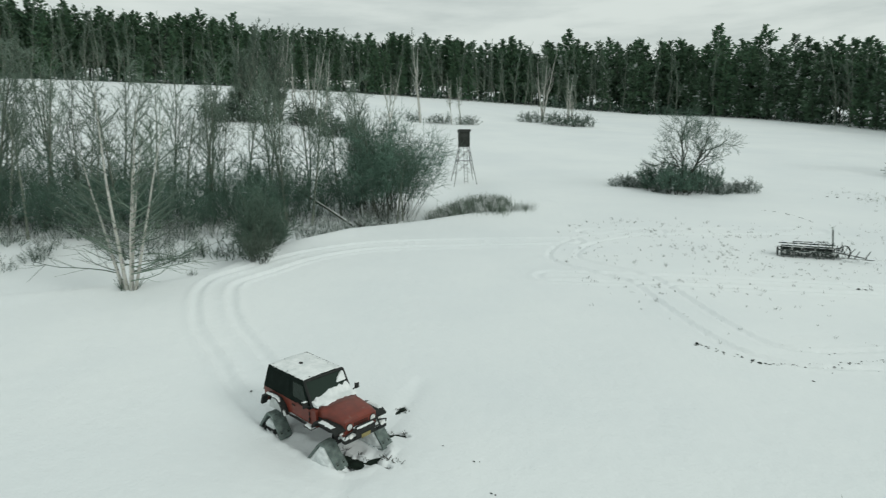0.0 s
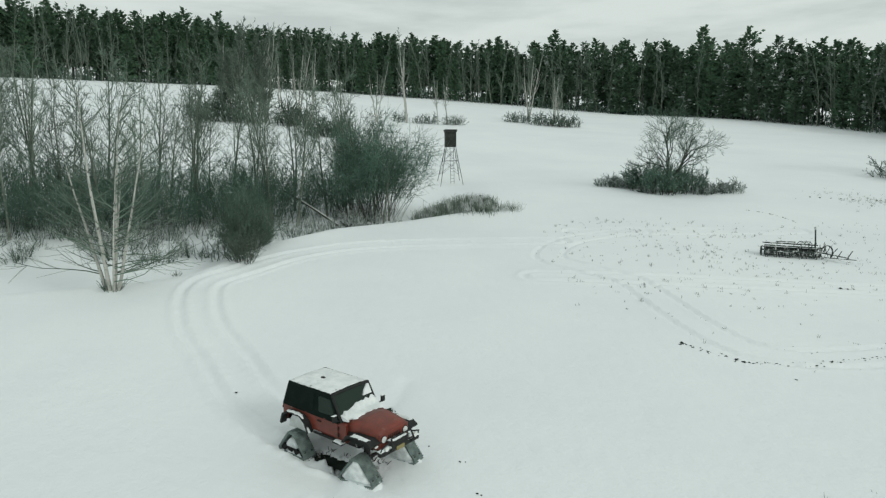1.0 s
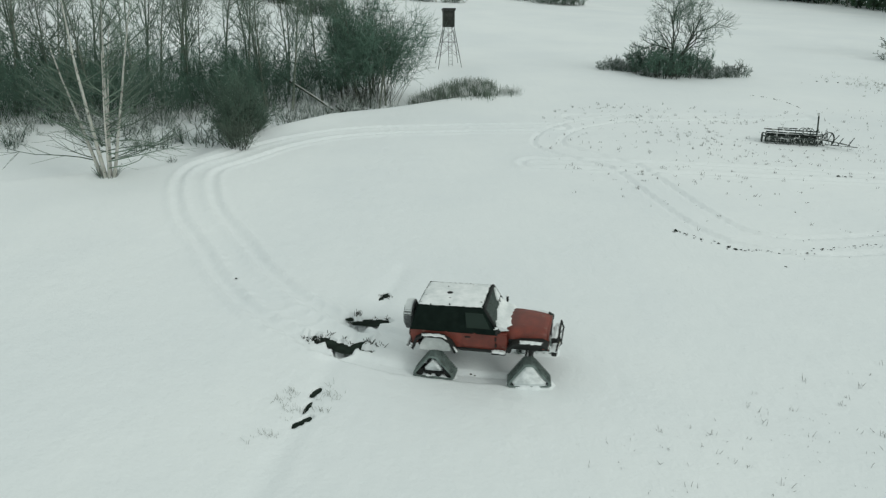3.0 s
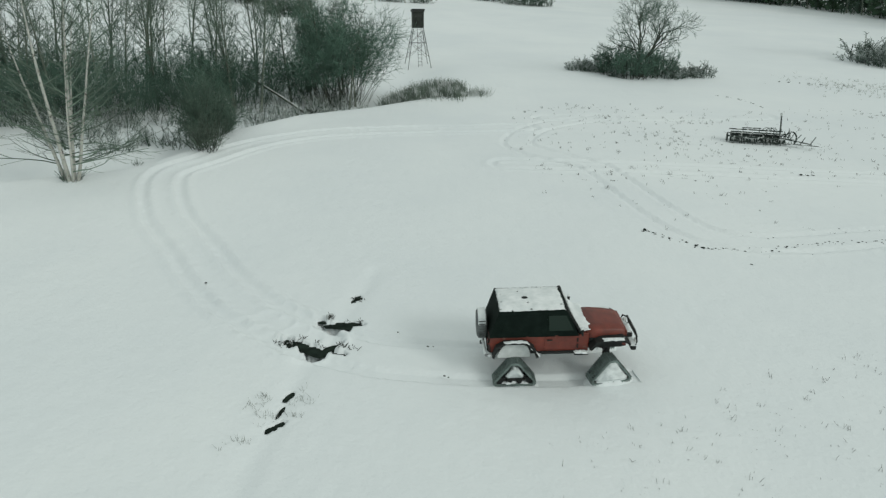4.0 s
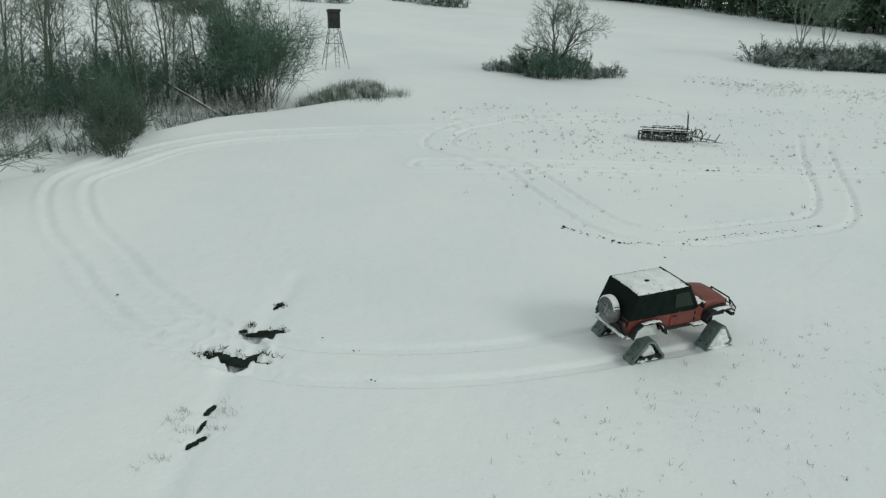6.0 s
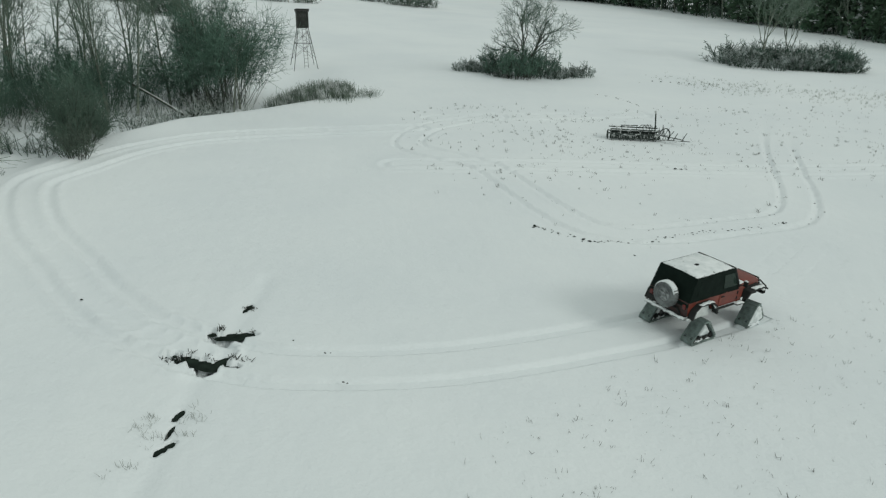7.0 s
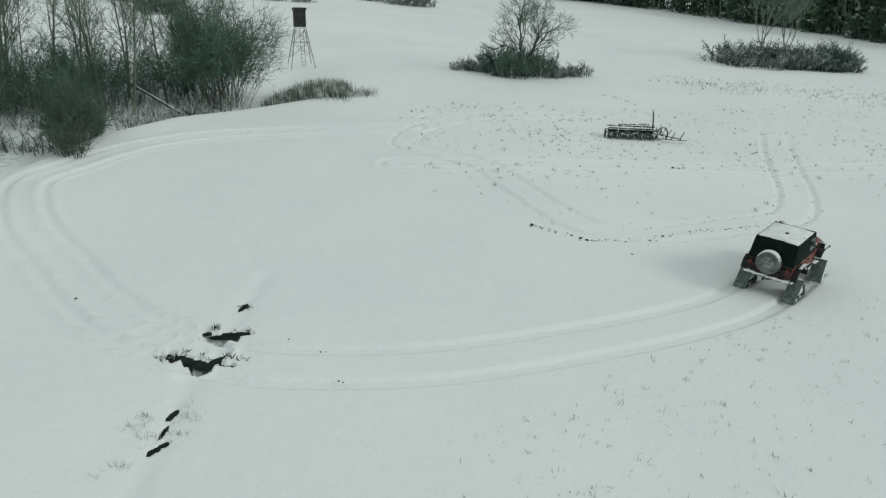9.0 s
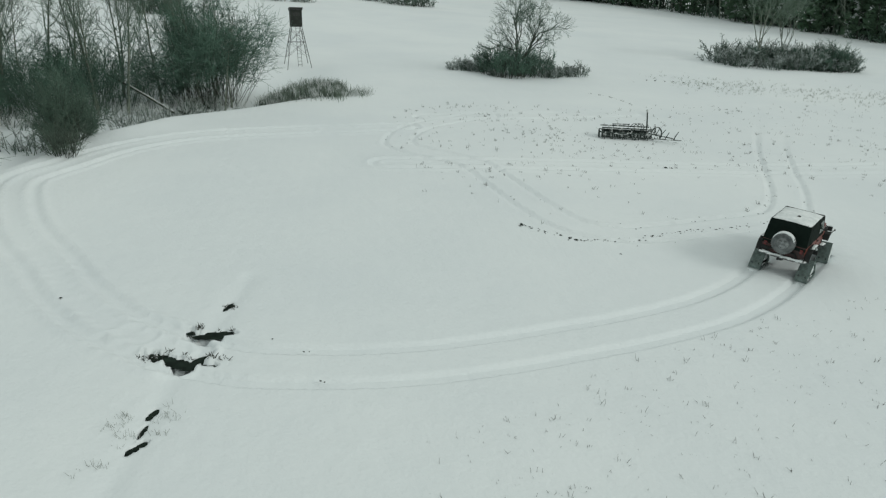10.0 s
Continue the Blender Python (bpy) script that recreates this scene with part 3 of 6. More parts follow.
def scatter_mesh(name, kinds, places, material):
    """Many plants joined: kinds of (verts, faces), places of (kind, x, y, z, turn, size)."""
    vs, fs, o = [], [], 0
    for k, x, y, z, turn, size in places:
        v, f = kinds[k]
        c, s = math.cos(turn), math.sin(turn)
        vs.append(np.column_stack([(v[:, 0] * c - v[:, 1] * s) * size + x, (v[:, 0] * s + v[:, 1] * c) * size + y, v[:, 2] * size + z]))
        fs += [tuple(i + o for i in q) for q in f]
        o += len(v)
    return mesh_of(name, np.concatenate(vs), fs, material)


def build_woods():
    rng = np.random.RandomState(4)
    pines = [conifer(50 + k, 16.0) for k in range(5)] + [conifer(60 + k, 16.0, 0.25) for k in range(5)]
    bare = [bare_tree(70 + k, 15.5, 0.10, first=0.12, n1=16, n2=6, n3=0, reach=0.22, spread_deg=32, fine=0.034, rise=0.12) for k in range(4)]
    bare_w = [(np.array(w.v), w.f) for w, _ in bare]
    bare_t = [(np.array(t.v), t.f) for _, t in bare]
    shrub = [bush_rods(90 + k, 2.2, 1.6, stems=8, n2=2, n3=0, fine=0.05) for k in range(3)]
    shrub_t = [(np.array(s.v + t.v), s.f + [tuple(i + len(s.v) for i in q) for q in t.f]) for s, t in shrub]
    dark, frosty, stems, floor = [], [], [], []
    for row in range(5):
        az = -56.0
        while az < 70:
            r = float(woods_edge(az)) + row * 4.2 + rng.uniform(-1.6, 1.6) + (1.5 if row else 0)
            x, y = r * math.sin(radians(az)), r * math.cos(radians(az))
            z = float(hill(np.array([x]), np.array([y]))[0])
            tall = float(np.interp(az, [-56, -32, -17, 2, 12, 18, 32, 45, 70], [1.36, 1.36, 1.25, 1.13, 1.22, 1.29, 1.18, 1.06, 1.02]))
            pine_share = float(np.interp(az, [-56, -20, 5, 16, 30, 50], [0.70, 0.72, 0.7, 0.62, 0.66, 0.66])) + (0.2 if row > 1 else -0.05 if row else -0.45 if az < 14 else -0.12)
            if rng.uniform() < pine_share:
                size = tall * (rng.uniform(0.74, 1.0) + (0.16 if rng.uniform() < 0.05 else 0)) * (0.75 if row == 0 else 1.0)
                (frosty if az > 8 and row < 2 and rng.uniform() < (0.85 if az > 26 else 0.6) else dark).append((rng.randint(5) + (5 if row > 1 else 0), x, y, z - 0.3, rng.uniform(0, 6.28), size))
            else:
                stems.append((rng.randint(4), x, y, z - 0.2, rng.uniform(0, 6.28), tall * rng.uniform(0.74, 0.98)))
            az += math.degrees((2.4 if -38 < az < 48 else 6.5) * rng.uniform(0.7, 1.3) / r)
    az = -56.0
    while az < 70:
        for _ in range(3):
            r = float(woods_edge(az)) + rng.uniform(-1.0, 14)
            x, y = r * math.sin(radians(az)), r * math.cos(radians(az))
            floor.append((rng.randint(3), x, y, float(hill(np.array([x]), np.array([y]))[0]) - 0.1, rng.uniform(0, 6.28), rng.uniform(1.0, 2.4)))
        az += math.degrees(2.4 / r)
    tagged(piece("pine_wood", scatter_mesh("pine_wood", [p for p, _ in pines], dark, NEEDLES)), "dark evergreen wood along the field's upper edge", "woods", kind="stuff")
    tagged(piece("snowy_pine_wood", scatter_mesh("snowy_pine_wood", [p for p, _ in pines], frosty, NEEDLES_SNOWY)), "evergreens with snow caught on their boughs at the wood's edge", "woods", kind="stuff")
    tagged(piece("pine_trunks", scatter_mesh("pine_trunks", [t for _, t in pines], dark + frosty, BARK_DARK)), "dark trunks of the evergreens in the wood", "woods", kind="stuff")
    tagged(piece("leafless_wood", scatter_mesh("leafless_wood", bare_w, stems, BARK_GREY)), "grey leafless trunks among the evergreens", "woods", kind="stuff")
    tagged(piece("leafless_crowns", scatter_mesh("leafless_crowns", bare_t, stems, TWIG)), "bare twigs of the leafless trees in the wood", "woods", kind="stuff")
    tagged(piece("wood_undergrowth", scatter_mesh("wood_undergrowth", shrub_t, floor, TWIG_DARK)), "low dark brush along the foot of the wood", "brush", kind="stuff")


build_woods()
# ---------------------------------------------------------------- thicket by the brook
def build_thicket():
    rng = np.random.RandomState(12)
    trees = [plant("bare_tree", bare_tree(200 + k, 10.0, 0.085, first=0.32, n1=17, n2=6, n3=4, reach=0.36, spread_deg=40, fine=0.0095, lean=0.035, stems=1 + k % 2, splay=0.07),
                   (BARK_GREY, TWIG), "slender leafless grey tree in the snowy thicket", "tree", "thicket trees") for k in range(5)]
    spots = [(-27.5, 46.0, 1.12), (-26.0, 48.5, 1.0), (-28.9, 44.6, 1.05), (-24.6, 46.4, 0.95), (-23.0, 48.8, 1.0), (-22.0, 45.5, 1.02), (-20.6, 47.8, 1.0), (-19.3, 49.4, 0.98),
             (-19.0, 52.8, 1.08), (-17.5, 50.2, 0.85), (-16.8, 51.4, 0.8), (-21.8, 53.0, 1.05), (-25.2, 52.5, 1.1), (-29.5, 50.0, 1.1), (-13.9, 51.8, 0.95), (-13.2, 53.2, 1.0), (-12.2, 50.4, 0.9),
             (-10.6, 50.9, 1.02), (-11.9, 55.4, 1.0), (-14.8, 55.8, 0.98), (-9.0, 54.6, 0.95), (-7.4, 55.2, 1.05), (-6.2, 53.0, 0.98), (-5.0, 54.4, 0.8), (-4.1, 53.4, 0.72), (-4.5, 52.4, 0.7),
             (-32.5, 43.0, 1.1), (-31.0, 46.5, 1.15), (-34.5, 47.0, 1.15), (-8.2, 57.5, 1.0), (-17.0, 56.5, 1.05), (-20.5, 57.0, 1.1), (-30.2, 44.8, 1.1), (-32.2, 48.4, 1.15), (-27.0, 43.4, 1.0), (-35.2, 44.6, 1.15), (-33.5, 51.0, 1.2), (-30.5, 53.0, 1.15)]
    used = set()
    for k, (x, y, s) in enumerate(spots):
        i = k % 5
        put(trees[i], i not in used, x, y, rng.uniform(0, 6.28), s * rng.uniform(0.95, 1.06), rng.uniform(-0.05, 0.05))
        used.add(i)
    dense = [plant("tall_shrub", bush_rods(220 + k, 5.2, 2.4, stems=42, n2=9, n3=3, fine=0.011, low=2, side=(0.12, 0.32)), (TWIG_DARK, TWIG_DUSTED), "dense leafless shrub in the snowy thicket", "shrub", "thicket shrubs", ("shrub_wood", "twig_crown")) for k in range(3)]
    spots = [(-29.5, 46.8, 0.95), (-26.5, 46.2, 0.9), (-24.2, 48.0, 0.95), (-22.4, 46.6, 0.9), (-20.4, 48.8, 0.92), (-27.0, 50.0, 1.0), (-23.0, 51.5, 1.0), (-18.4, 48.2, 0.8), (-32.5, 46.5, 1.0), (-17.2, 52.6, 0.7),
             (-14.6, 51.0, 0.95), (-13.0, 51.2, 1.05), (-13.9, 53.6, 1.1), (-11.6, 52.8, 0.9), (-9.6, 56.8, 0.8), (-9.2, 53.6, 0.7), (-30.8, 43.6, 0.9), (-28.0, 44.2, 0.85), (-25.4, 44.6, 0.85), (-23.2, 44.6, 0.8), (-21.0, 45.6, 0.85), (-19.0, 46.8, 0.75), (-33.6, 44.0, 1.0), (-17.4, 49.0, 0.65), (-25.0, 50.5, 0.95), (-20.6, 52.0, 0.9), (-15.6, 52.8, 0.8), (-14.8, 50.0, 1.05), (-16.2, 51.5, 1.1), (-31.0, 45.0, 1.1), (-33.0, 48.0, 1.15), (-28.5, 48.4, 1.15), (-35.5, 46.0, 1.2)]
    used = set()
    for k, (x, y, s) in enumerate(spots):
        i = k % 3
        put(dense[i], i not in used, x, y, rng.uniform(0, 6.28), s * rng.uniform(0.92, 1.08))
        used.add(i)
    tall = [plant("tall_shrub", bush_rods(240 + k, 8.2, 2.3, stems=40, n2=18, n3=5, fine=0.011, low=2, side=(0.07, 0.24)), (BARK_DARK, TWIG_DUSTED), "tall dark leafless alder shrub at the thicket's end", "shrub", "alder shrubs", ("shrub_wood", "twig_crown")) for k in range(2)]
    for k, (x, y, s) in enumerate([(-5.4, 53.4, 0.98), (-6.9, 54.6, 1.0), (-6.0, 56.8, 1.02), (-4.5, 55.4, 0.86)]):
        put(tall[k % 2], k < 2, x, y, rng.uniform(0, 6.28), s)
    dark = plant("dark_shrub", bush_rods(251, 4.3, 1.05, stems=64, n2=12, n3=5, fine=0.011, low=2, side=(0.08, 0.22)), (BARK_DARK, TWIG_DARK), "dense dark shrub standing at the edge of the bank", "shrub", "bank shrubs", ("shrub_wood", "twig_crown"))
    pale = plant("bank_shrub", bush_rods(256, 2.9, 1.0, stems=60, n2=7, n3=3, fine=0.009, side=(0.12, 0.3)), (BARK_DARK, TWIG), "fan of grey-green twigs at the foot of the bank", "shrub", "bank shrubs", ("shrub_wood", "twig_crown"))
    put(pale, True, -10.9, 38.0, 0.4, 0.8)
    put(dark, True, -11.5, 40.4, 2.4, 0.86)
    put(dark, False, -11.9, 42.9, 1.4, 0.78)
    # frosted brush on the floor of the thicket
    low = [plant("frosted_shrub", bush_rods(260 + k, 1.1, 0.9, stems=24, n2=4, n3=2, fine=0.011), (TWIG_DARK, BRUSH_FROST), "low frosted brush in the ditch of the thicket", "shrub", "ditch brush", ("shrub_wood", "twig_crown")) for k in range(3)]
    used = set()
    n = 0
    while n < 64:
        u = rng.uniform(0, 1)
        x, y = -35 + 30 * u + rng.uniform(-1.5, 1.5), 0
        d0 = np.interp(x, [p[0] for p in BANK], [p[1] for p in BANK])
        y = d0 + rng.uniform(6.5, 15.0) * (1 if x < -12 else 0.6)
        i = n % 3
        put(low[i], i not in used, x, y, rng.uniform(0, 6.28), rng.uniform(0.7, 1.5))
        used.add(i)
        n += 1
    for x, y, s in [(-13.3, 43.6, 1.5), (-14.0, 41.8, 1.2), (-14.7, 38.2, 0.4), (-9.3, 47.8, 1.0), (-8.0, 49.6, 1.0), (-6.6, 50.3, 0.9), (-5.0, 51.2, 0.9), (-3.4, 51.6, 0.9), (-10.1, 47.0, 1.2)]:
        put(low[0], False, x, y, rng.uniform(0, 6.28), s)


def build_birch():
    """A clump of white stems, fanned out, with long low side boughs."""
    ob = empty("birch_clump", Matrix.Translation((-15.6, 32.7, on_land(-15.6, 32.7) - 0.05)), "white multi-stemmed birch clump on the snowy bank", "tree")
    rng = np.random.RandomState(31)
    stems = [(-0.30, 0.05, 7.2, 0.085), (-0.10, -0.05, 9.6, 0.10), (0.02, 0.12, 9.0, 0.085), (0.24, 0.0, 8.4, 0.08), (0.10, -0.15, 6.0, 0.06), (-0.02, 0.2, 8.0, 0.06)]
    for lx, ly, h, r in stems:
        wood, twig = Strands(), Strands()
        way = np.array((lx, ly, 1.0)) / math.sqrt(1 + lx * lx + ly * ly)
        line = limb(rng, (lx * 0.9, ly * 0.9, -0.2), way, h, 10, 0.02, 0.035)
        wood.rod(line, [r * (1.25 if i == 0 else 1.0) * (1 - 0.9 * i / 10) + 0.008 for i in range(11)], 8)
        for k in range(16):
            u = 0.10 + 0.88 * (k + rng.uniform()) / 16
            i = min(9, int(u * 10))
            at = line[i] + (line[i + 1] - line[i]) * (u * 10 - i)
            side = -1.0 if (lx < 0) != (rng.uniform() < 0.25) else 1.0
            turn = rng.uniform(-0.9, 0.9)
            way1 = np.array((side * math.cos(turn), math.sin(turn), 0.12 + 0.75 * u))
            way1 /= np.linalg.norm(way1)
            ln = (4.2 - 2.9 * u) * rng.uniform(0.6, 1.1)
            b1 = limb(rng, at, way1, ln, 6, 0.10, 0.02 if u < 0.35 else 0.07)
            twig.rod(b1, [0.024 * (1 - 0.75 * q / 6) + 0.005 for q in range(7)], 4)
            for _ in range(9):
                j = rng.randint(1, 6)
                d = b1[j + 1] - b1[j]
                d /= np.linalg.norm(d)
                b2 = limb(rng, b1[j], off_way(rng, d, radians(rng.uniform(15, 50))), ln * rng.uniform(0.2, 0.5), 3, 0.12, -0.02)
                twig.rod(b2, [0.009, 0.008, 0.007, 0.005], 3)
        piece("trunk", wood.mesh("trunk", BARK_BIRCH), ob, label="white birch stem with dark marks")
        piece("crown", twig.mesh("crown", TWIG), ob)["kind"] = "stuff"
    base = Strands()
    for _ in range(40):
        a = rng.uniform(0, 6.28)
        base.rod(limb(rng, (math.cos(a) * 0.3, math.sin(a) * 0.3, -0.1), (math.cos(a) * 0.5, math.sin(a) * 0.5, 1), rng.uniform(0.4, 0.9), 3, 0.2, 0.0), [0.012, 0.01, 0.008, 0.005], 3)
    piece("root_shoots", base.mesh("root_shoots", TWIG_DARK), ob)


def build_log():
    ob = empty("fallen_log", Matrix.Translation((-7.6, 50.6, on_land(-7.6, 50.6))), "snow-dusted fallen trunk leaning in the thicket", "log")
    rng = np.random.RandomState(5)
    wood, snow = Strands(), Strands()
    line = limb(rng, (0.2, 0, 0.05), (-0.87, 0.12, 0.50), 5.2, 8, 0.02, 0.0)
    wood.rod(line, [0.085 - 0.005 * i for i in range(9)], 8)
    for i in (2, 4, 5, 7):
        wood.rod(limb(rng, line[i], (rng.normal(0, 0.5), rng.normal(0, 0.5), 0.8), 0.7, 3, 0.1, 0), [0.03, 0.025, 0.02, 0.01], 5)
    snow.rod([p + np.array((0.02, 0, 0.075)) for p in line[:7]], [0.042 - 0.005 * i + 0.014 * (i % 2) for i in range(7)], 6)
    piece("trunk", wood.mesh("trunk", BARK_DARK), ob)
    piece("snow_cover", snow.mesh("snow_cover", SNOW_CAP), ob, label="strip of snow lying on the trunk")
    root = empty("root_plate", Matrix.Translation((-6.9, 50.4, on_land(-6.9, 50.4))), "upturned snowy roots beside the fallen trunk", "roots")
    r = Strands()
    for _ in range(26):
        a = rng.uniform(0, 6.28)
        r.rod(limb(rng, (0, 0, 0.1), (math.cos(a), math.sin(a) * 0.5, rng.uniform(0.1, 0.9)), rng.uniform(0.3, 0.8), 3, 0.3, 0), [0.05, 0.04, 0.03, 0.015], 5)
    piece("roots", r.mesh("roots", BARK_DARK), root)


def build_reeds():
    rng = np.random.RandomState(8)
    blades = Strands()
    for _ in range(2600):
        u = rng.uniform(0, 1)
        x, y = -1.9 + 5.9 * u + rng.normal(0, 0.25), 52.3 + 1.7 * u + rng.normal(0, 0.8)
        h = (1.0 + 0.55 * math.sin(3.1 * u)) * rng.uniform(0.5, 1.05)
        b = limb(rng, (x, y, on_land(x, y) - 0.05), (rng.normal(0, 0.22), rng.normal(0, 0.22), 1), h, 3, 0.12, -0.02)
        blades.rod(b, [0.012, 0.014, 0.012, 0.006], 3)
    for _ in range(240):
        u = rng.uniform(0, 1)
        x, y = 4.2 + 1.6 * u + rng.normal(0, 0.3), 53.6 + 0.8 * u + rng.normal(0, 0.5)
        b = limb(rng, (x, y, on_land(x, y) - 0.05), (rng.normal(0, 0.3), rng.normal(0, 0.3), 1), rng.uniform(0.3, 0.8), 3, 0.15, -0.04)
        blades.rod(b, [0.008, 0.008, 0.007, 0.004], 3)
    tagged(piece("reed_bed", blades.mesh("reed_bed", REED)), "frosted reeds in a patch at the end of the ditch", "reeds", kind="stuff")


def build_islands():
    rng = np.random.RandomState(77)
    # round-crowned tree in its ring of brush
    tree = plant("field_tree", forked_tree(304, 0.9, 0.15, 1.75, 6, angle=33, shrink=0.74, fine=0.008),
                 (BARK_DARK, TWIG_DARK), "spreading leafless tree in a ring of brush", "tree")
    put(tree, True, 20.4, 63.0, 2.2, 1.16)
    brush = [plant("dark_shrub", bush_rods(310 + k, 2.6, 1.7, stems=50, n2=11, n3=2, fine=0.015, side=(0.08, 0.24)), (BARK_DARK, TWIG_DUSTED), "dark leafless brush round the field tree", "shrub", "field brush", ("shrub_wood", "twig_crown")) for k in range(2)]
    frost = [plant("frosted_shrub", bush_rods(320 + k, 1.8, 1.5, stems=50, n2=9, n3=2, fine=0.018, side=(0.10, 0.26)), (TWIG_DARK, TWIG_FROST), "frosted brush in an island on the field", "shrub", "field brush", ("shrub_wood", "twig_crown")) for k in range(3)]
    for k, (x, y, s) in enumerate([(18.4, 64.6, 1.1), (19.6, 62.7, 1.2), (21.4, 63.2, 1.28), (22.8, 64.0, 0.85), (19.2, 65.8, 1.2), (21.2, 65.6, 1.0)]):
        put(brush[k % 2], k < 2, x, y, rng.uniform(0, 6.28), s)
    n = 0
    for x, y, s in [(15.4, 66.2, 0.75), (16.3, 66.5, 0.8), (17.3, 65.7, 0.9), (23.8, 63.0, 0.8), (24.9, 63.0, 0.75), (26.0, 63.1, 0.85), (18.4, 63.0, 0.6), (23.1, 62.4, 0.7)]:
        put(frost[n % 3], n < 3, x, y, rng.uniform(0, 6.28), s)
        n += 1
    # long island to the east with a pale tree
    for k in range(30):
        a, q = rng.uniform(0, 6.28), math.sqrt(rng.uniform(0.0, 1))
        u, v = 7.6 * q * math.cos(a), 2.9 * q * math.sin(a)
        x, y = 53.4 + u * 0.97 + v * 0.25, 70.6 - u * 0.22 + v
        (put(frost[k % 3], False, x, y, rng.uniform(0, 6.28), rng.uniform(1.25, 1.75)) if rng.uniform() < 0.5
         else put(brush[k % 2], False, x, y, rng.uniform(0, 6.28), rng.uniform(0.9, 1.2)))
    pale = plant("pale_tree", forked_tree(330, 2.2, 0.10, 2.6, 5, angle=24, shrink=0.76, fine=0.010, rise=0.08), (BARK_GREY, TWIG), "pale-barked leafless tree rising from frosted brush", "tree")
    put(pale, True, 50.9, 71.8, 0.3)
    put(pale, False, 54.6, 73.0, 2.0, 0.8)
    # clumps high on the field
    mass = plant("twiggy_tree", bare_tree(346, 15.0, 0.13, first=0.12, n1=30, n2=9, n3=3, reach=0.22, spread_deg=34, fine=0.03, stems=3, splay=0.12, rise=0.12), (BARK_GREY, TWIG), "dense many-stemmed leafless tree on the upper field", "tree", "upper field trees")
    for k, (x, y, s) in enumerate([(-34.6, 117.5, 1.05), (-32.0, 118.5, 1.0), (-29.6, 118.0, 0.85), (-37.0, 119.0, 0.8)]):
        put(mass, k == 0, x, y, rng.uniform(0, 6.28), s)
    far = [plant("dark_shrub", bush_rods(350 + k, 2.6, 1.7, stems=26, n2=6, n3=1, fine=0.026), (BARK_DARK, TWIG_DARK), "dark leafless brush on the upper field", "shrub", "upper field brush", ("shrub_wood", "twig_crown")) for k in range(2)]
    tall = [plant("tall_tree", bare_tree(340 + k, 15.5, 0.15, first=0.3, n1=12, n2=5, n3=2, reach=0.24, spread_deg=28, fine=0.016, stems=2 + k, splay=0.10, rise=0.14), (BARK_BIRCH, TWIG), "tall leafless tree on the upper field", "tree", "upper field trees") for k in range(2)]
    for k, (x, y, s) in enumerate([(-6.7, 131.0, 1.1), (17.5, 145.0, 1.0), (-0.9, 130.0, 0.6), (21.6, 139.0, 0.75), (0.8, 131.0, 0.55), (23.0, 140.0, 0.6), (-34.5, 120.0, 0.9), (-30.0, 121.0, 1.0), (-27.0, 119.0, 0.85), (-24.5, 119.5, 0.95), (-37.0, 122.0, 0.9), (-32.0, 123.0, 0.95), (-22.0, 118.0, 0.8), (-12.0, 128.0, 0.7)]):
        put(tall[k % 2], k < 2, x, y, rng.uniform(0, 6.28), s)
    for k, (x, y, s) in enumerate([(14.2, 144.0, 1.0), (15.8, 143.4, 1.1), (18.4, 141.0, 1.2), (20.0, 138.8, 1.2), (21.8, 137.6, 1.25), (23.6, 137.4, 1.2), (25.2, 138.2, 1.1), (-8.2, 132.0, 0.9), (-4.5, 131.0, 0.8), (-2.5, 130.6, 0.9), (1.5, 130.4, 0.9), (3.0, 130.8, 0.8)]):
        put(far[k % 2], k < 2, x, y, rng.uniform(0, 6.28), s)
    for k, (x, y, s) in enumerate([(-41.0, 117.5, 1.7), (-39.0, 117.0, 1.9), (-37.0, 117.6, 1.9), (-35.0, 117.6, 2.0), (-33.0, 117.8, 1.6), (-31.5, 117.8, 1.3), (-26.5, 117.4, 1.7), (-24.5, 116.8, 1.8), (-22.8, 116.8, 1.5), (-19.6, 106.8, 1.2), (-18.0, 105.6, 1.5), (-16.6, 105.4, 1.4), (-15.0, 106.0, 1.2)]):
        put(far[k % 2], False, x, y, rng.uniform(0, 6.28), s)


build_thicket()
build_birch()
build_log()
build_reeds()
build_islands()
# ---------------------------------------------------------------- hunting tower
STEEL = mat("dark_steel", (0.045, 0.048, 0.045), (0.02, 0.022, 0.02), rough=0.6, metal=0.4, scale=5, fine=0.3)
BLIND = mat("dark_green_boards", (0.020, 0.026, 0.020), (0.010, 0.013, 0.010), rough=0.8, scale=3, fine=0.3)
RUST = mat("rusty_iron", (0.055, 0.072, 0.064), (0.022, 0.030, 0.027), rough=0.85, metal=0.2, scale=8, fine=0.4, spots=((0.55, 0.57, 0.56), 5.0, 0.56))


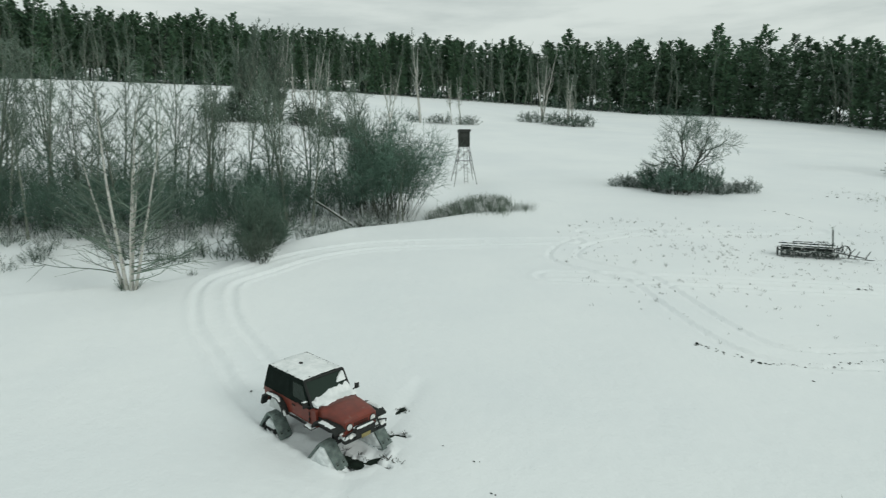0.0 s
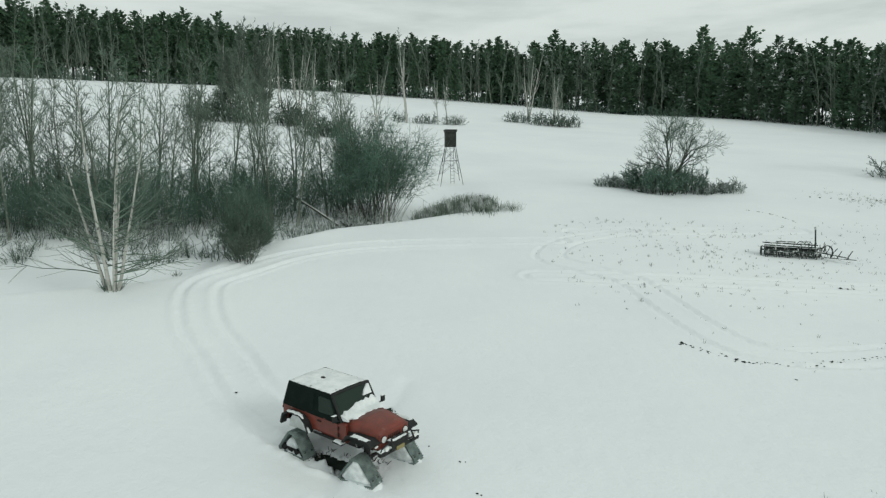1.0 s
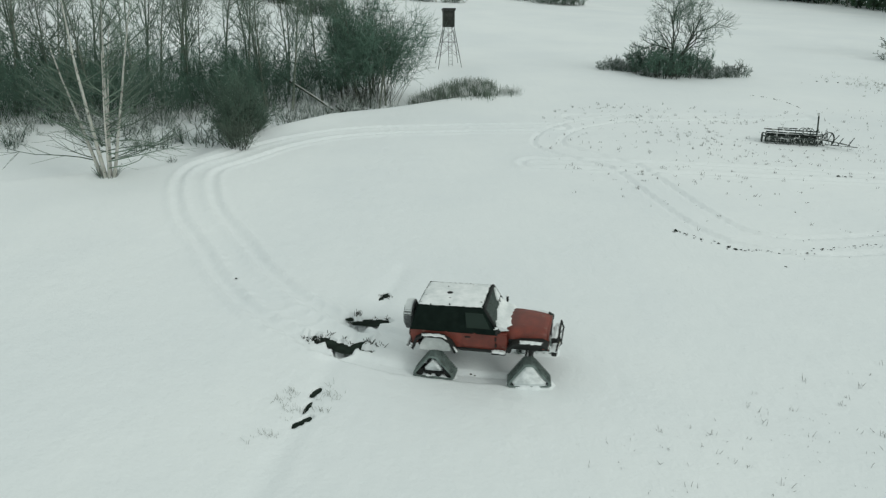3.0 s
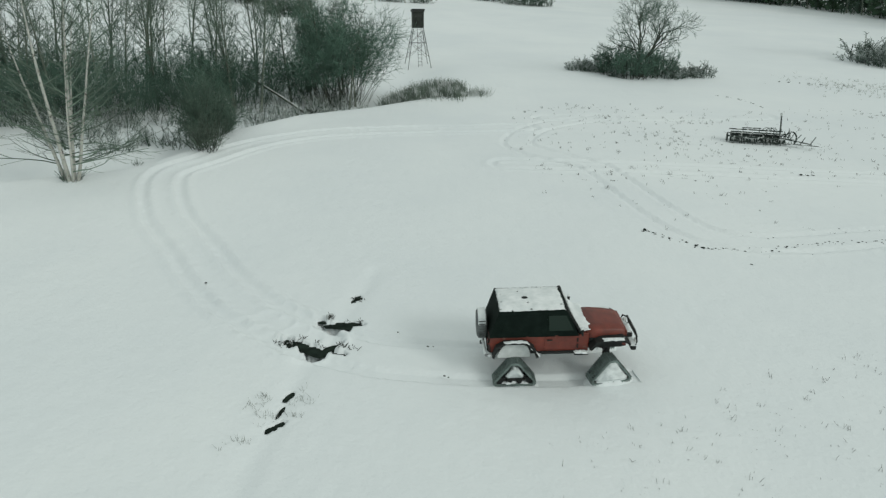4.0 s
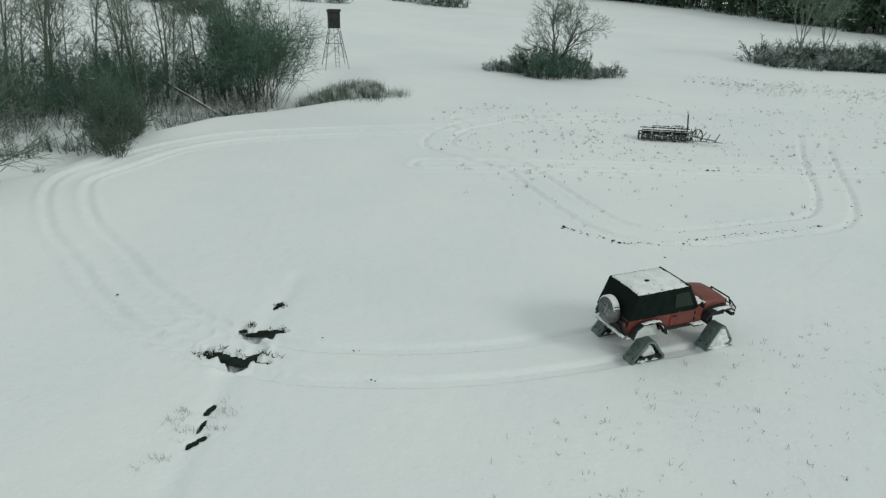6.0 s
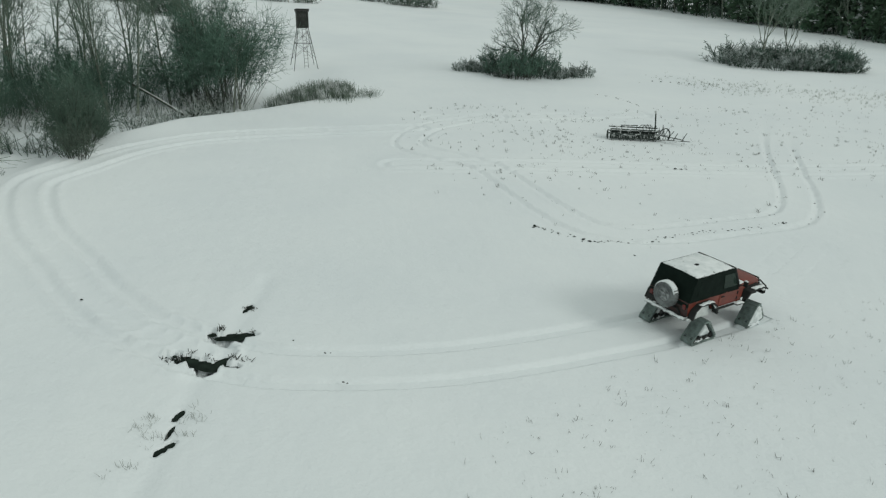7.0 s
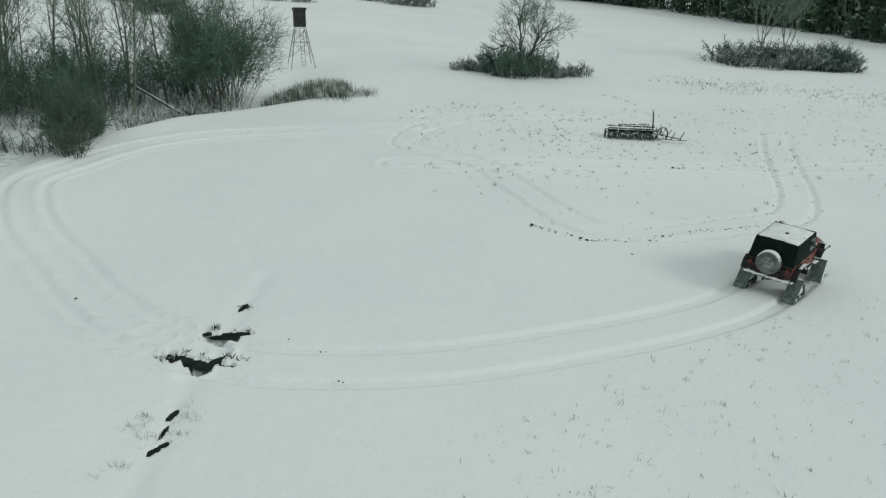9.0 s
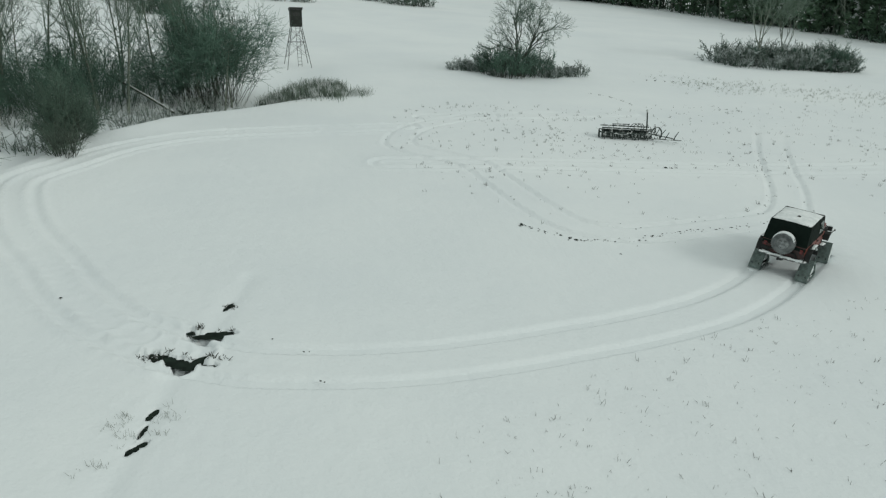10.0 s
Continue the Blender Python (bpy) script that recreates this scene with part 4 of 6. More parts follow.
def build_tower():
    cx, cy = 0.72, 68.8
    z0 = on_land(cx, cy)
    ob = empty("hunting_tower", Matrix.Translation((cx, cy, z0)) @ pose(0, 0, 0, 0, 0, 8), "dark enclosed deer stand on thin steel stilts", "deer stand")
    floor = 3.55
    bm = bmesh.new()
    add_box(bm, 0, 0, floor + 0.78, 1.02, 1.02, 1.56, 0.03)
    part("cabin", bm, BLIND, ob, "dark green cabin")
    bm = bmesh.new()
    add_box(bm, 0, 0, floor + 1.60, 1.20, 1.20, 0.10, 0.02)
    add_box(bm, 0, 0, floor + 1.48, 1.14, 1.14, 0.14, 0.02)
    part("roof", bm, STEEL, ob)
    for s, y in ((0, -0.515), (90, -0.515)):
        bm = bmesh.new()
        add_box(bm, 0, y, floor + 1.05, 0.62, 0.02, 0.3, 0.006)
        part("window_flap", bm, STEEL, ob, m=pose(0, 0, 0, 0, 0, s))
    for sx in (-1, 1):
        for sy in (-1, 1):
            bx, by = sx * 1.12, sy * 1.12
            zb = on_land(cx + bx, cy + by) - z0 - 0.1
            bm = bmesh.new()
            add_tube(bm, [(sx * 0.45, sy * 0.45, floor + 0.02), (bx, by, zb)], 0.027, 6)
            part("leg", bm, STEEL, ob)
    for k in range(4):
        m = pose(0, 0, 0, 0, 0, 90 * k)
        bm = bmesh.new()
        for z, w, z2, w2 in ((0.9, 0.95, 2.2, 0.69), (2.2, 0.69, 3.3, 0.50)):
            add_tube(bm, [(-w, -w, z), (w2, -w2, z2)], 0.014, 5)
            add_tube(bm, [(w, -w, z), (-w2, -w2, z2)], 0.014, 5)
        add_tube(bm, [(-0.69, -0.69, 2.2), (0.69, -0.69, 2.2)], 0.014, 5)
        part("brace", bm, STEEL, ob, m=m)
    ladder = empty("ladder", Matrix(), "", "")
    ladder.parent = ob
    for s in (-0.17, 0.17):
        bm = bmesh.new()
        add_tube(bm, [(s + 0.05, -0.5, floor), (s + 0.1, -0.75, 0.0)], 0.018, 5)
        part("rail", bm, STEEL, ladder)
    for k in range(11):
        u = (k + 0.5) / 11
        bm = bmesh.new()
        add_tube(bm, [(-0.12 + 0.05 * (1 - u), -0.5 - 0.25 * (1 - u), floor * u), (0.22 + 0.05 * (1 - u), -0.5 - 0.25 * (1 - u), floor * u)], 0.013, 5)
        part("rung", bm, STEEL, ladder)


# ---------------------------------------------------------------- abandoned hay rake
def build_rake():
    x0, y0, x1, y1 = 18.9, 41.1, 21.8, 40.35
    ln = math.hypot(x1 - x0, y1 - y0)
    cx, cy = (x0 + x1) / 2, (y0 + y1) / 2
    turn = math.atan2(y1 - y0, x1 - x0)
    slope = math.atan2(on_land(x1, y1) - on_land(x0, y0), ln)
    m = Matrix.Translation((cx, cy, on_land(cx, cy))) @ Euler((0, -slope, turn)).to_matrix().to_4x4()
    ob = empty("hay_rake", m, "rusty old horse-drawn farm implement lying in snow", "farm implement")
    h = ln / 2
    for y, z, r in ((-0.35, 0.62, 0.035), (0.35, 0.72, 0.035), (-0.4, 0.34, 0.05), (0.4, 0.3, 0.04)):
        bm = bmesh.new()
        add_box(bm, 0, y, z, ln, r * 2, r * 2, 0.01)
        part("beam", bm, RUST, ob)
    for x in np.linspace(-h, h, 6):
        bm = bmesh.new()
        add_box(bm, x, 0, 0.5, 0.05, 0.8, 0.05, 0.008)
        add_box(bm, x, -0.38, 0.40, 0.05, 0.05, 0.5, 0.008)
        part("cross_frame", bm, RUST, ob)
    bm = bmesh.new()
    add_prism(bm, [(-0.22, 0.52), (0.22, 0.52), (0.12, 0.28), (-0.12, 0.28)], -h * 0.92, h * 0.92)
    bmesh.ops.rotate(bm, cent=(0, 0, 0), matrix=Matrix.Rotation(radians(90), 3, "Z"), verts=bm.verts)
    part("seed_hopper", bm, RUST, ob)
    bm = bmesh.new()
    add_box(bm, 0.1, 0.02, 0.545, ln * 0.8, 0.3, 0.04, 0.015)
    part("snow_cover", bm, SNOW_CAP, ob, "snow lying on the hopper")
    rng = np.random.RandomState(3)
    for x in np.linspace(-h + 0.12, h - 0.12, 12):
        bm = bmesh.new()
        add_box(bm, x, -0.30, 0.16 + rng.uniform(-0.02, 0.02), 0.235, 0.12, 0.26 + rng.uniform(-0.06, 0.04), 0.01)
        part("blade", bm, RUST, ob)
    tine = bmesh.new()
    add_tube(tine, [(0, -0.38, 0.36), (0, -0.46, 0.2), (0, -0.42, -0.04)], 0.022, 5)
    first = part("tine", tine, RUST, ob)
    for x in np.linspace(-h + 0.08, h - 0.08, 19):
        if first.matrix_basis.translation.length == 0:
            first.matrix_basis = pose(x, 0, 0, 0, 0, 0)
            continue
        piece("tine", first.data, ob, pose(x, 0, 0, rng.uniform(-8, 8), rng.uniform(-9, 9), rng.uniform(-20, 20)))
    for k in range(16):
        bm = bmesh.new()
        x = rng.uniform(h * 0.1, h + 0.5)
        y = rng.uniform(-0.4, 0.3)
        add_tube(bm, [(x, y, 0.3), (x + rng.normal(0, 0.12), y + rng.normal(0, 0.1), rng.uniform(0.65, 1.0))], 0.016, 5)
        part("spike", bm, RUST, ob)
    bm = bmesh.new()
    add_tube(bm, [(-h * 0.55, 0.1, 0.83), (h * 0.15, 0.05, 0.86)], 0.03, 6)
    add_tube(bm, [(-h * 0.5, 0.1, 0.55), (-h * 0.5, 0.1, 0.84)], 0.02, 6)
    add_tube(bm, [(h * 0.1, 0.05, 0.55), (h * 0.1, 0.05, 0.86)], 0.02, 6)
    part("hand_rail", bm, RUST, ob)
    bm = bmesh.new()
    add_tube(bm, [(h - 0.22, 0, 0.3), (h - 0.24, 0, 1.0), (h - 0.30, 0, 1.72)], 0.045, 7)
    add_tube(bm, [(h - 0.30, 0, 1.68), (h - 0.34, 0.02, 1.80)], 0.06, 7)
    part("lever", bm, RUST, ob, "upright iron lever")
    for x, lean in ((h * 0.35, -0.2), (h * 0.5, 0.15), (h * 0.62, 0.3)):
        bm = bmesh.new()
        pts = [(x + 0.25 * math.cos(a), 0.1 + lean * 0.3, 0.62 + 0.3 * math.sin(a)) for a in np.linspace(0.2, 2.9, 8)]
        add_tube(bm, pts, 0.018, 5)
        part("spring_hoop", bm, RUST, ob)
    for x, r in ((h + 0.42, 0.45), (-h - 0.1, 0.30)):
        wheel = empty("wheel", pose(x, 0.05, r * 0.75, 0, 0, 30 if x > 0 else 85), "", "")
        wheel.parent = ob
        bm = bmesh.new()
        add_wheel(bm, (0, 0, 0), r, 0.07, 24, r - 0.05)
        part("rim", bm, RUST, wheel)
        for k in range(6):
            bm = bmesh.new()
            a = 1.047 * k
            add_tube(bm, [(0, 0, 0), (math.cos(a) * (r - 0.03), 0, math.sin(a) * (r - 0.03))], 0.014, 5)
            part("spoke", bm, RUST, wheel)
    for a, b in (((h, 0.2, 0.35), (h + 1.3, -1.0, 0.2)), ((h, -0.3, 0.35), (h + 1.3, -1.05, 0.18)), ((h + 0.5, -0.45, 0.2), (h + 0.9, -0.2, 0.65)), ((h + 1.2, -0.95, 0.1), (h + 1.5, -0.9, 0.62)),
                 ((h + 0.8, -0.6, 0.1), (h + 1.0, -0.7, 0.55)), ((h + 0.2, -0.5, 0.1), (h + 1.7, -1.1, 0.12))):
        bm = bmesh.new()
        add_tube(bm, [a, b], 0.03, 6, 0.022)
        part("drawbar", bm, RUST, ob)


# ---------------------------------------------------------------- open water of the brook, weeds and clods
def build_brook():
    for cx, cy, a, b, turn in HOLES:
        rng = np.random.RandomState(int(abs(cx * 100 + cy * 10)))
        n = 22
        z = on_land(cx, cy) - 0.075
        v, f = [(cx, cy, z)], []
        for k in range(n):
            w = 6.28319 * k / n
            q = rng.uniform(1.15, 1.4)
            u, t = a * q * math.cos(w), b * q * math.sin(w)
            c, s = math.cos(radians(turn)), math.sin(radians(turn))
            x, y = cx + u * c - t * s, cy + u * s + t * c
            v.append((x, y, z + 0.1545 * (y - cy) - 0.02))
        f = [(0, 1 + k, 1 + (k + 1) % n) for k in range(n)]
        tagged(piece("brook_opening", mesh_of("brook_opening", v, f, MUD)), "dark open water and mud in a gap of the snow", "water", kind="structure")


def blades(rng, out, x, y, n, h, splay=0.4, r=0.006):
    z = on_snow(x, y)
    for _ in range(n):
        b = limb(rng, (x + rng.normal(0, 0.05), y + rng.normal(0, 0.05), z - 0.03), (rng.normal(0, splay), rng.normal(0, splay), 1), h * rng.uniform(0.5, 1.1), 2, 0.15, -0.03)
        out.rod(b, [r, r * 0.9, r * 0.5], 3)


def build_weeds():
    rng = np.random.RandomState(41)
    out, frost = Strands(), Strands()
    # thin weeds over the lower field and the flat by the implement
    drifts = [(rng.uniform(1, 22), rng.uniform(9, 19)) for _ in range(26)]
    for k in range(1100):
        cx, cy = drifts[k % 26]
        x, y = (rng.uniform(0.5, 22), rng.uniform(9, 20)) if k % 5 else (cx + rng.normal(0, 0.9), cy + rng.normal(0, 0.5))
        if y > 17.0 - 0.35 * max(0, 6 - x) + max(0.0, x - 6) * 0.35 - 1.6 or x < 1.0 + rng.uniform(0, 4):
            continue
        blades(rng, out, x, y, rng.choice([1, 1, 2, 3, 5]), rng.choice([0.04, 0.06, 0.09, 0.18]) * rng.uniform(0.7, 1.2), 0.45, 0.005)
    patches = [(rng.uniform(7, 44), rng.uniform(31, 50)) for _ in range(40)]
    for k in range(1300):
        cx, cy = patches[k % 40]
        x, y = (rng.uniform(6, 46), rng.uniform(24, 50)) if k % 4 else (cx + rng.normal(0, 1.5), cy + rng.normal(0, 0.9))
        if rng.uniform() > 0.25 + 0.75 * (y > 33):
            continue
        blades(rng, out, x, y, rng.choice([1, 2, 3, 6]), rng.uniform(0.06, 0.24), 0.4, 0.008)
    for _ in range(700):
        u = rng.uniform(0, 1)
        x, y = 34 + 26 * u + rng.normal(0, 1.5), 60 - 12 * u + rng.normal(0, 2.6)
        blades(rng, frost, x, y, rng.randint(2, 5), rng.uniform(0.08, 0.36), 0.5, 0.012)
    # tufts by the brook
    for cx, cy, n in [(-3.75, 15.6, 9), (-3.5, 15.1, 8), (-2.75, 15.6, 8), (-2.6, 15.9, 6), (-3.95, 14.2, 7), (-3.7, 15.9, 6), (-2.9, 15.2, 5)]:
        for _ in range(n):
            blades(rng, frost, cx + rng.normal(0, 0.16), cy + rng.normal(0, 0.16), 3, rng.uniform(0.10, 0.28), 0.5, 0.005)
    for cx, cy, n in [(-2.9, 18.35, 9), (-3.4, 18.6, 12), (-2.0, 18.15, 9), (-2.5, 19.75, 6), (-1.7, 19.6, 8), (-1.75, 21.2, 4)]:
        for _ in range(n):
            blades(rng, out, cx + rng.normal(0, 0.2), cy + rng.normal(0, 0.1), 6, rng.uniform(0.10, 0.22), 0.8, 0.011)
    tagged(piece("dry_weeds", out.mesh("dry_weeds", WEED)), "thin dry weeds poking through the snow", "weeds", kind="stuff")
    tagged(piece("frosted_weeds", frost.mesh("frosted_weeds", FROST_GRASS)), "frosted grass tufts standing in the snow", "grass", kind="stuff")


def clod_mesh(seed):
    rng = np.random.RandomState(seed)
    bm = bmesh.new()
    bmesh.ops.create_icosphere(bm, subdivisions=1, radius=0.5)
    for v in bm.verts:
        v.co *= rng.uniform(0.6, 1.25)
        v.co.z *= 0.6
    me = bpy.data.meshes.new("clod")
    bm.to_mesh(me)
    bm.free()
    me.materials.append(MUD)
    return me


def build_clods():
    rng = np.random.RandomState(17)
    kinds = [clod_mesh(k) for k in range(4)]
    spots = []
    line = ROWS[1][0]
    n = len(line)
    for k in range(120):
        i = int((rng.uniform(0.05, 0.92) if rng.uniform() < 0.5 else rng.uniform(0.25, 0.52)) * n)
        i = min(n - 2, i)
        d = line[i + 1] - line[i]
        d = d / np.linalg.norm(d)
        side = (-GAUGE if rng.uniform() < 0.65 else GAUGE) + rng.normal(0, 0.13)
        spots.append((line[i][0] - d[1] * side, line[i][1] + d[0] * side, rng.uniform(0.03, 0.11)))
    edge = curve_through([(9.3, 26.95), (11.1, 25.1), (12.4, 25.0), (13.6, 24.9), (15.5, 25.5), (18.0, 25.7), (20.5, 26.3)], 0.1)
    for _ in range(120):
        q = edge[int(len(edge) * rng.uniform(0, 1) ** 1.4 * 0.999)]
        spots.append((q[0] + rng.normal(0, 0.06), q[1] + rng.normal(0, 0.09), rng.uniform(0.03, 0.13)))
    for x, y, s in [(9.35, 26.9, 0.22), (9.6, 26.6, 0.16), (9.9, 26.4, 0.12), (11.0, 25.1, 0.26), (11.2, 25.05, 0.18), (12.3, 25.0, 0.22), (12.6, 24.95, 0.18), (13.0, 24.9, 0.13), (13.6, 24.9, 0.16), (12.2, 23.6, 0.12), (19.7, 34.3, 0.32), (20.0, 34.2, 0.26), (20.3, 34.2, 0.2), (26.6, 37.0, 0.22),
                    (-6.7, 22.1, 0.16), (-0.4, 19.0, 0.11), (0.45, 18.2, 0.10), (0.6, 18.2, 0.08), (0.85, 16.75, 0.14), (0.95, 16.7, 0.10), (31.9, 60.9, 0.35), (32.6, 60.6, 0.4), (33.4, 60.3, 0.3), (35.0, 59.8, 0.28), (36.8, 59.4, 0.35), (37.6, 59.2, 0.3), (34.2, 60.2, 0.25)]:
        spots.append((x, y, s * 0.8))
    arc = curve_through([(23.7, 54.9), (24.8, 53.5), (25.3, 52.0), (25.4, 49.9)], 0.1)
    for _ in range(24):
        q = arc[rng.randint(len(arc))]
        spots.append((q[0] + rng.normal(0, 0.1), q[1] + rng.normal(0, 0.1), rng.uniform(0.06, 0.16)))
    for x, y, s in spots:
        s *= 0.75
        ob = tagged(piece("mud_clod", kinds[rng.randint(4)], None, Matrix.Translation((x, y, on_snow(x, y) + s * 0.12)) @ Euler((0, 0, rng.uniform(0, 6.28))).to_matrix().to_4x4() @ Matrix.Diagonal((s * rng.uniform(1, 1.8), s, s * 0.7, 1))),
                    "dark clod of frozen mud thrown up on the snow", "clod", "mud clods")


build_tower()
build_rake()
build_brook()
build_weeds()
build_clods()
# ---------------------------------------------------------------- the off-roader on tracks
RED = mat("dirty_red_paint", (0.190, 0.036, 0.021), (0.105, 0.024, 0.016), rough=0.5, scale=2.2, fine=0.3, spots=((0.15, 0.075, 0.055), 5.0, 0.66))
# the body red darkened, so the tailgate's shade is in its colour
RED_SHADED = mat("shaded_red_paint", (0.060, 0.016, 0.013), (0.020, 0.012, 0.010), rough=0.6, scale=3.0, fine=0.2)
TOP = mat("black_canvas", (0.007, 0.014, 0.011), (0.003, 0.008, 0.006), rough=0.9, spec=0.15, scale=4, fine=0.3, bump=0.012, bump_scale=7)
PLASTIC = mat("black_plastic", (0.020, 0.022, 0.021), (0.010, 0.013, 0.012), rough=0.7, spec=0.3, scale=7, fine=0.2)
RUBBER = mat("frosted_track_rubber", (0.19, 0.24, 0.225), (0.085, 0.112, 0.104), rough=0.85, scale=5, fine=0.25)
TYRE = mat("tyre_rubber", (0.17, 0.185, 0.185), (0.065, 0.072, 0.072), rough=0.85, scale=5, fine=0.3)
CHROME = mat("snowy_steel_tube", (0.30, 0.31, 0.31), (0.14, 0.15, 0.15), rough=0.4, metal=0.8, scale=5, spots=((0.7, 0.72, 0.72), 4.0, 0.5))
ALLOY = mat("dull_alloy", (0.36, 0.38, 0.38), (0.12, 0.13, 0.13), rough=0.6, metal=0.3, scale=6)
CHASSIS = mat("chassis_steel", (0.035, 0.036, 0.035), (0.015, 0.016, 0.016), rough=0.7, metal=0.3, scale=5, spots=((0.5, 0.52, 0.52), 3.0, 0.62))
PACKED = mat("packed_snow", (0.74, 0.78, 0.78), (0.50, 0.54, 0.54), rough=0.8, scale=5, bump=0.03, bump_scale=10)
GLASS = bpy.data.materials.new("window_glass")
GLASS.use_nodes = True
_g = GLASS.node_tree.nodes["Principled BSDF"]
_g.inputs["Base Color"].default_value, _g.inputs["Roughness"].default_value = (0.035, 0.055, 0.045, 1), 0.12
_g.inputs["Transmission Weight"].default_value, _g.inputs["IOR"].default_value = 0.35, 1.2
LENS = mat("lamp_glass", (0.75, 0.76, 0.74), (0.6, 0.61, 0.6), rough=0.15, scale=8)
TAIL = mat("red_lamp", (0.12, 0.010, 0.008), (0.08, 0.008, 0.007), rough=0.25, scale=8)
PLATE = mat("plate_paint", (0.28, 0.24, 0.09), (0.2, 0.17, 0.07), rough=0.5, scale=6)


def smooth_outline(points, r, steps=5):
    """A closed outline with rounded corners."""
    out = []
    n = len(points)
    for i in range(n):
        p, a, b = Vector(points[i]), Vector(points[i - 1]), Vector(points[(i + 1) % n])
        d1, d2 = (a - p).normalized(), (b - p).normalized()
        ang = d1.angle(d2)
        cut = min(r / math.tan(ang / 2), (a - p).length * 0.45, (b - p).length * 0.45)
        p1, p2 = p + d1 * cut, p + d2 * cut
        for k in range(steps + 1):
            u = k / steps
            out.append(tuple(p1 * (1 - u) ** 2 + p * 2 * u * (1 - u) + p2 * u * u))
    return out


def loft(bm, rings, close=True):
    rows = [[bm.verts.new(p) for p in r] for r in rings]
    for a, b in zip(rows, rows[1:]):
        n = len(a)
        for j in range(n if close else n - 1):
            bm.faces.new((a[j], a[(j + 1) % n], b[(j + 1) % n], b[j]))
    if close:
        bm.faces.new(rows[0][::-1])
        bm.faces.new(rows[-1])
    return rows


def snow_lump(bm, x0, x1, y0, y1, z, thick, seed, nx=12, ny=12, hollow=0.0):
    """A ragged sheet of snow with a thickness, on a level or sloping top z(x, y)."""
    rng = np.random.RandomState(seed)
    keep = {}
    for i in range(nx + 1):
        for j in range(ny + 1):
            u, v = i / nx, j / ny
            x = x0 + (x1 - x0) * u + (rng.normal(0, 0.012) if 0 < i < nx else rng.uniform(-0.024, 0.016))
            y = y0 + (y1 - y0) * v + (rng.normal(0, 0.012) if 0 < j < ny else rng.uniform(-0.02, 0.016))
            rim = min(u, 1 - u, v, 1 - v) * 4
            t = thick * min(1, 0.25 + rim) * rng.uniform(0.85, 1.1)
            keep[i, j] = (bm.verts.new((x, y, z(x, y) + t)), bm.verts.new((x, y, z(x, y) - 0.004)))
    holes = {(i, j) for i in range(nx) for j in range(ny) if rng.uniform() < hollow}
    for i in range(nx):
        for j in range(ny):
            if (i, j) in holes:
                continue
            q = [(i, j), (i + 1, j), (i + 1, j + 1), (i, j + 1)]
            bm.faces.new([keep[k][0] for k in q])
            bm.faces.new([keep[k][1] for k in q[::-1]])
            for (a, b), nb in (((q[0], q[1]), (i, j - 1)), ((q[1], q[2]), (i + 1, j)), ((q[2], q[3]), (i, j + 1)), ((q[3], q[0]), (i - 1, j))):
                if nb in holes or not (0 <= nb[0] < nx and 0 <= nb[1] < ny):
                    bm.faces.new((keep[a][1], keep[b][1], keep[b][0], keep[a][0]))


AXLE = 1.23
TRI = [(-0.52, 0.06), (0.52, 0.06), (0.54, 0.15), (0.10, 0.72), (-0.10, 0.72), (-0.54, 0.15)]


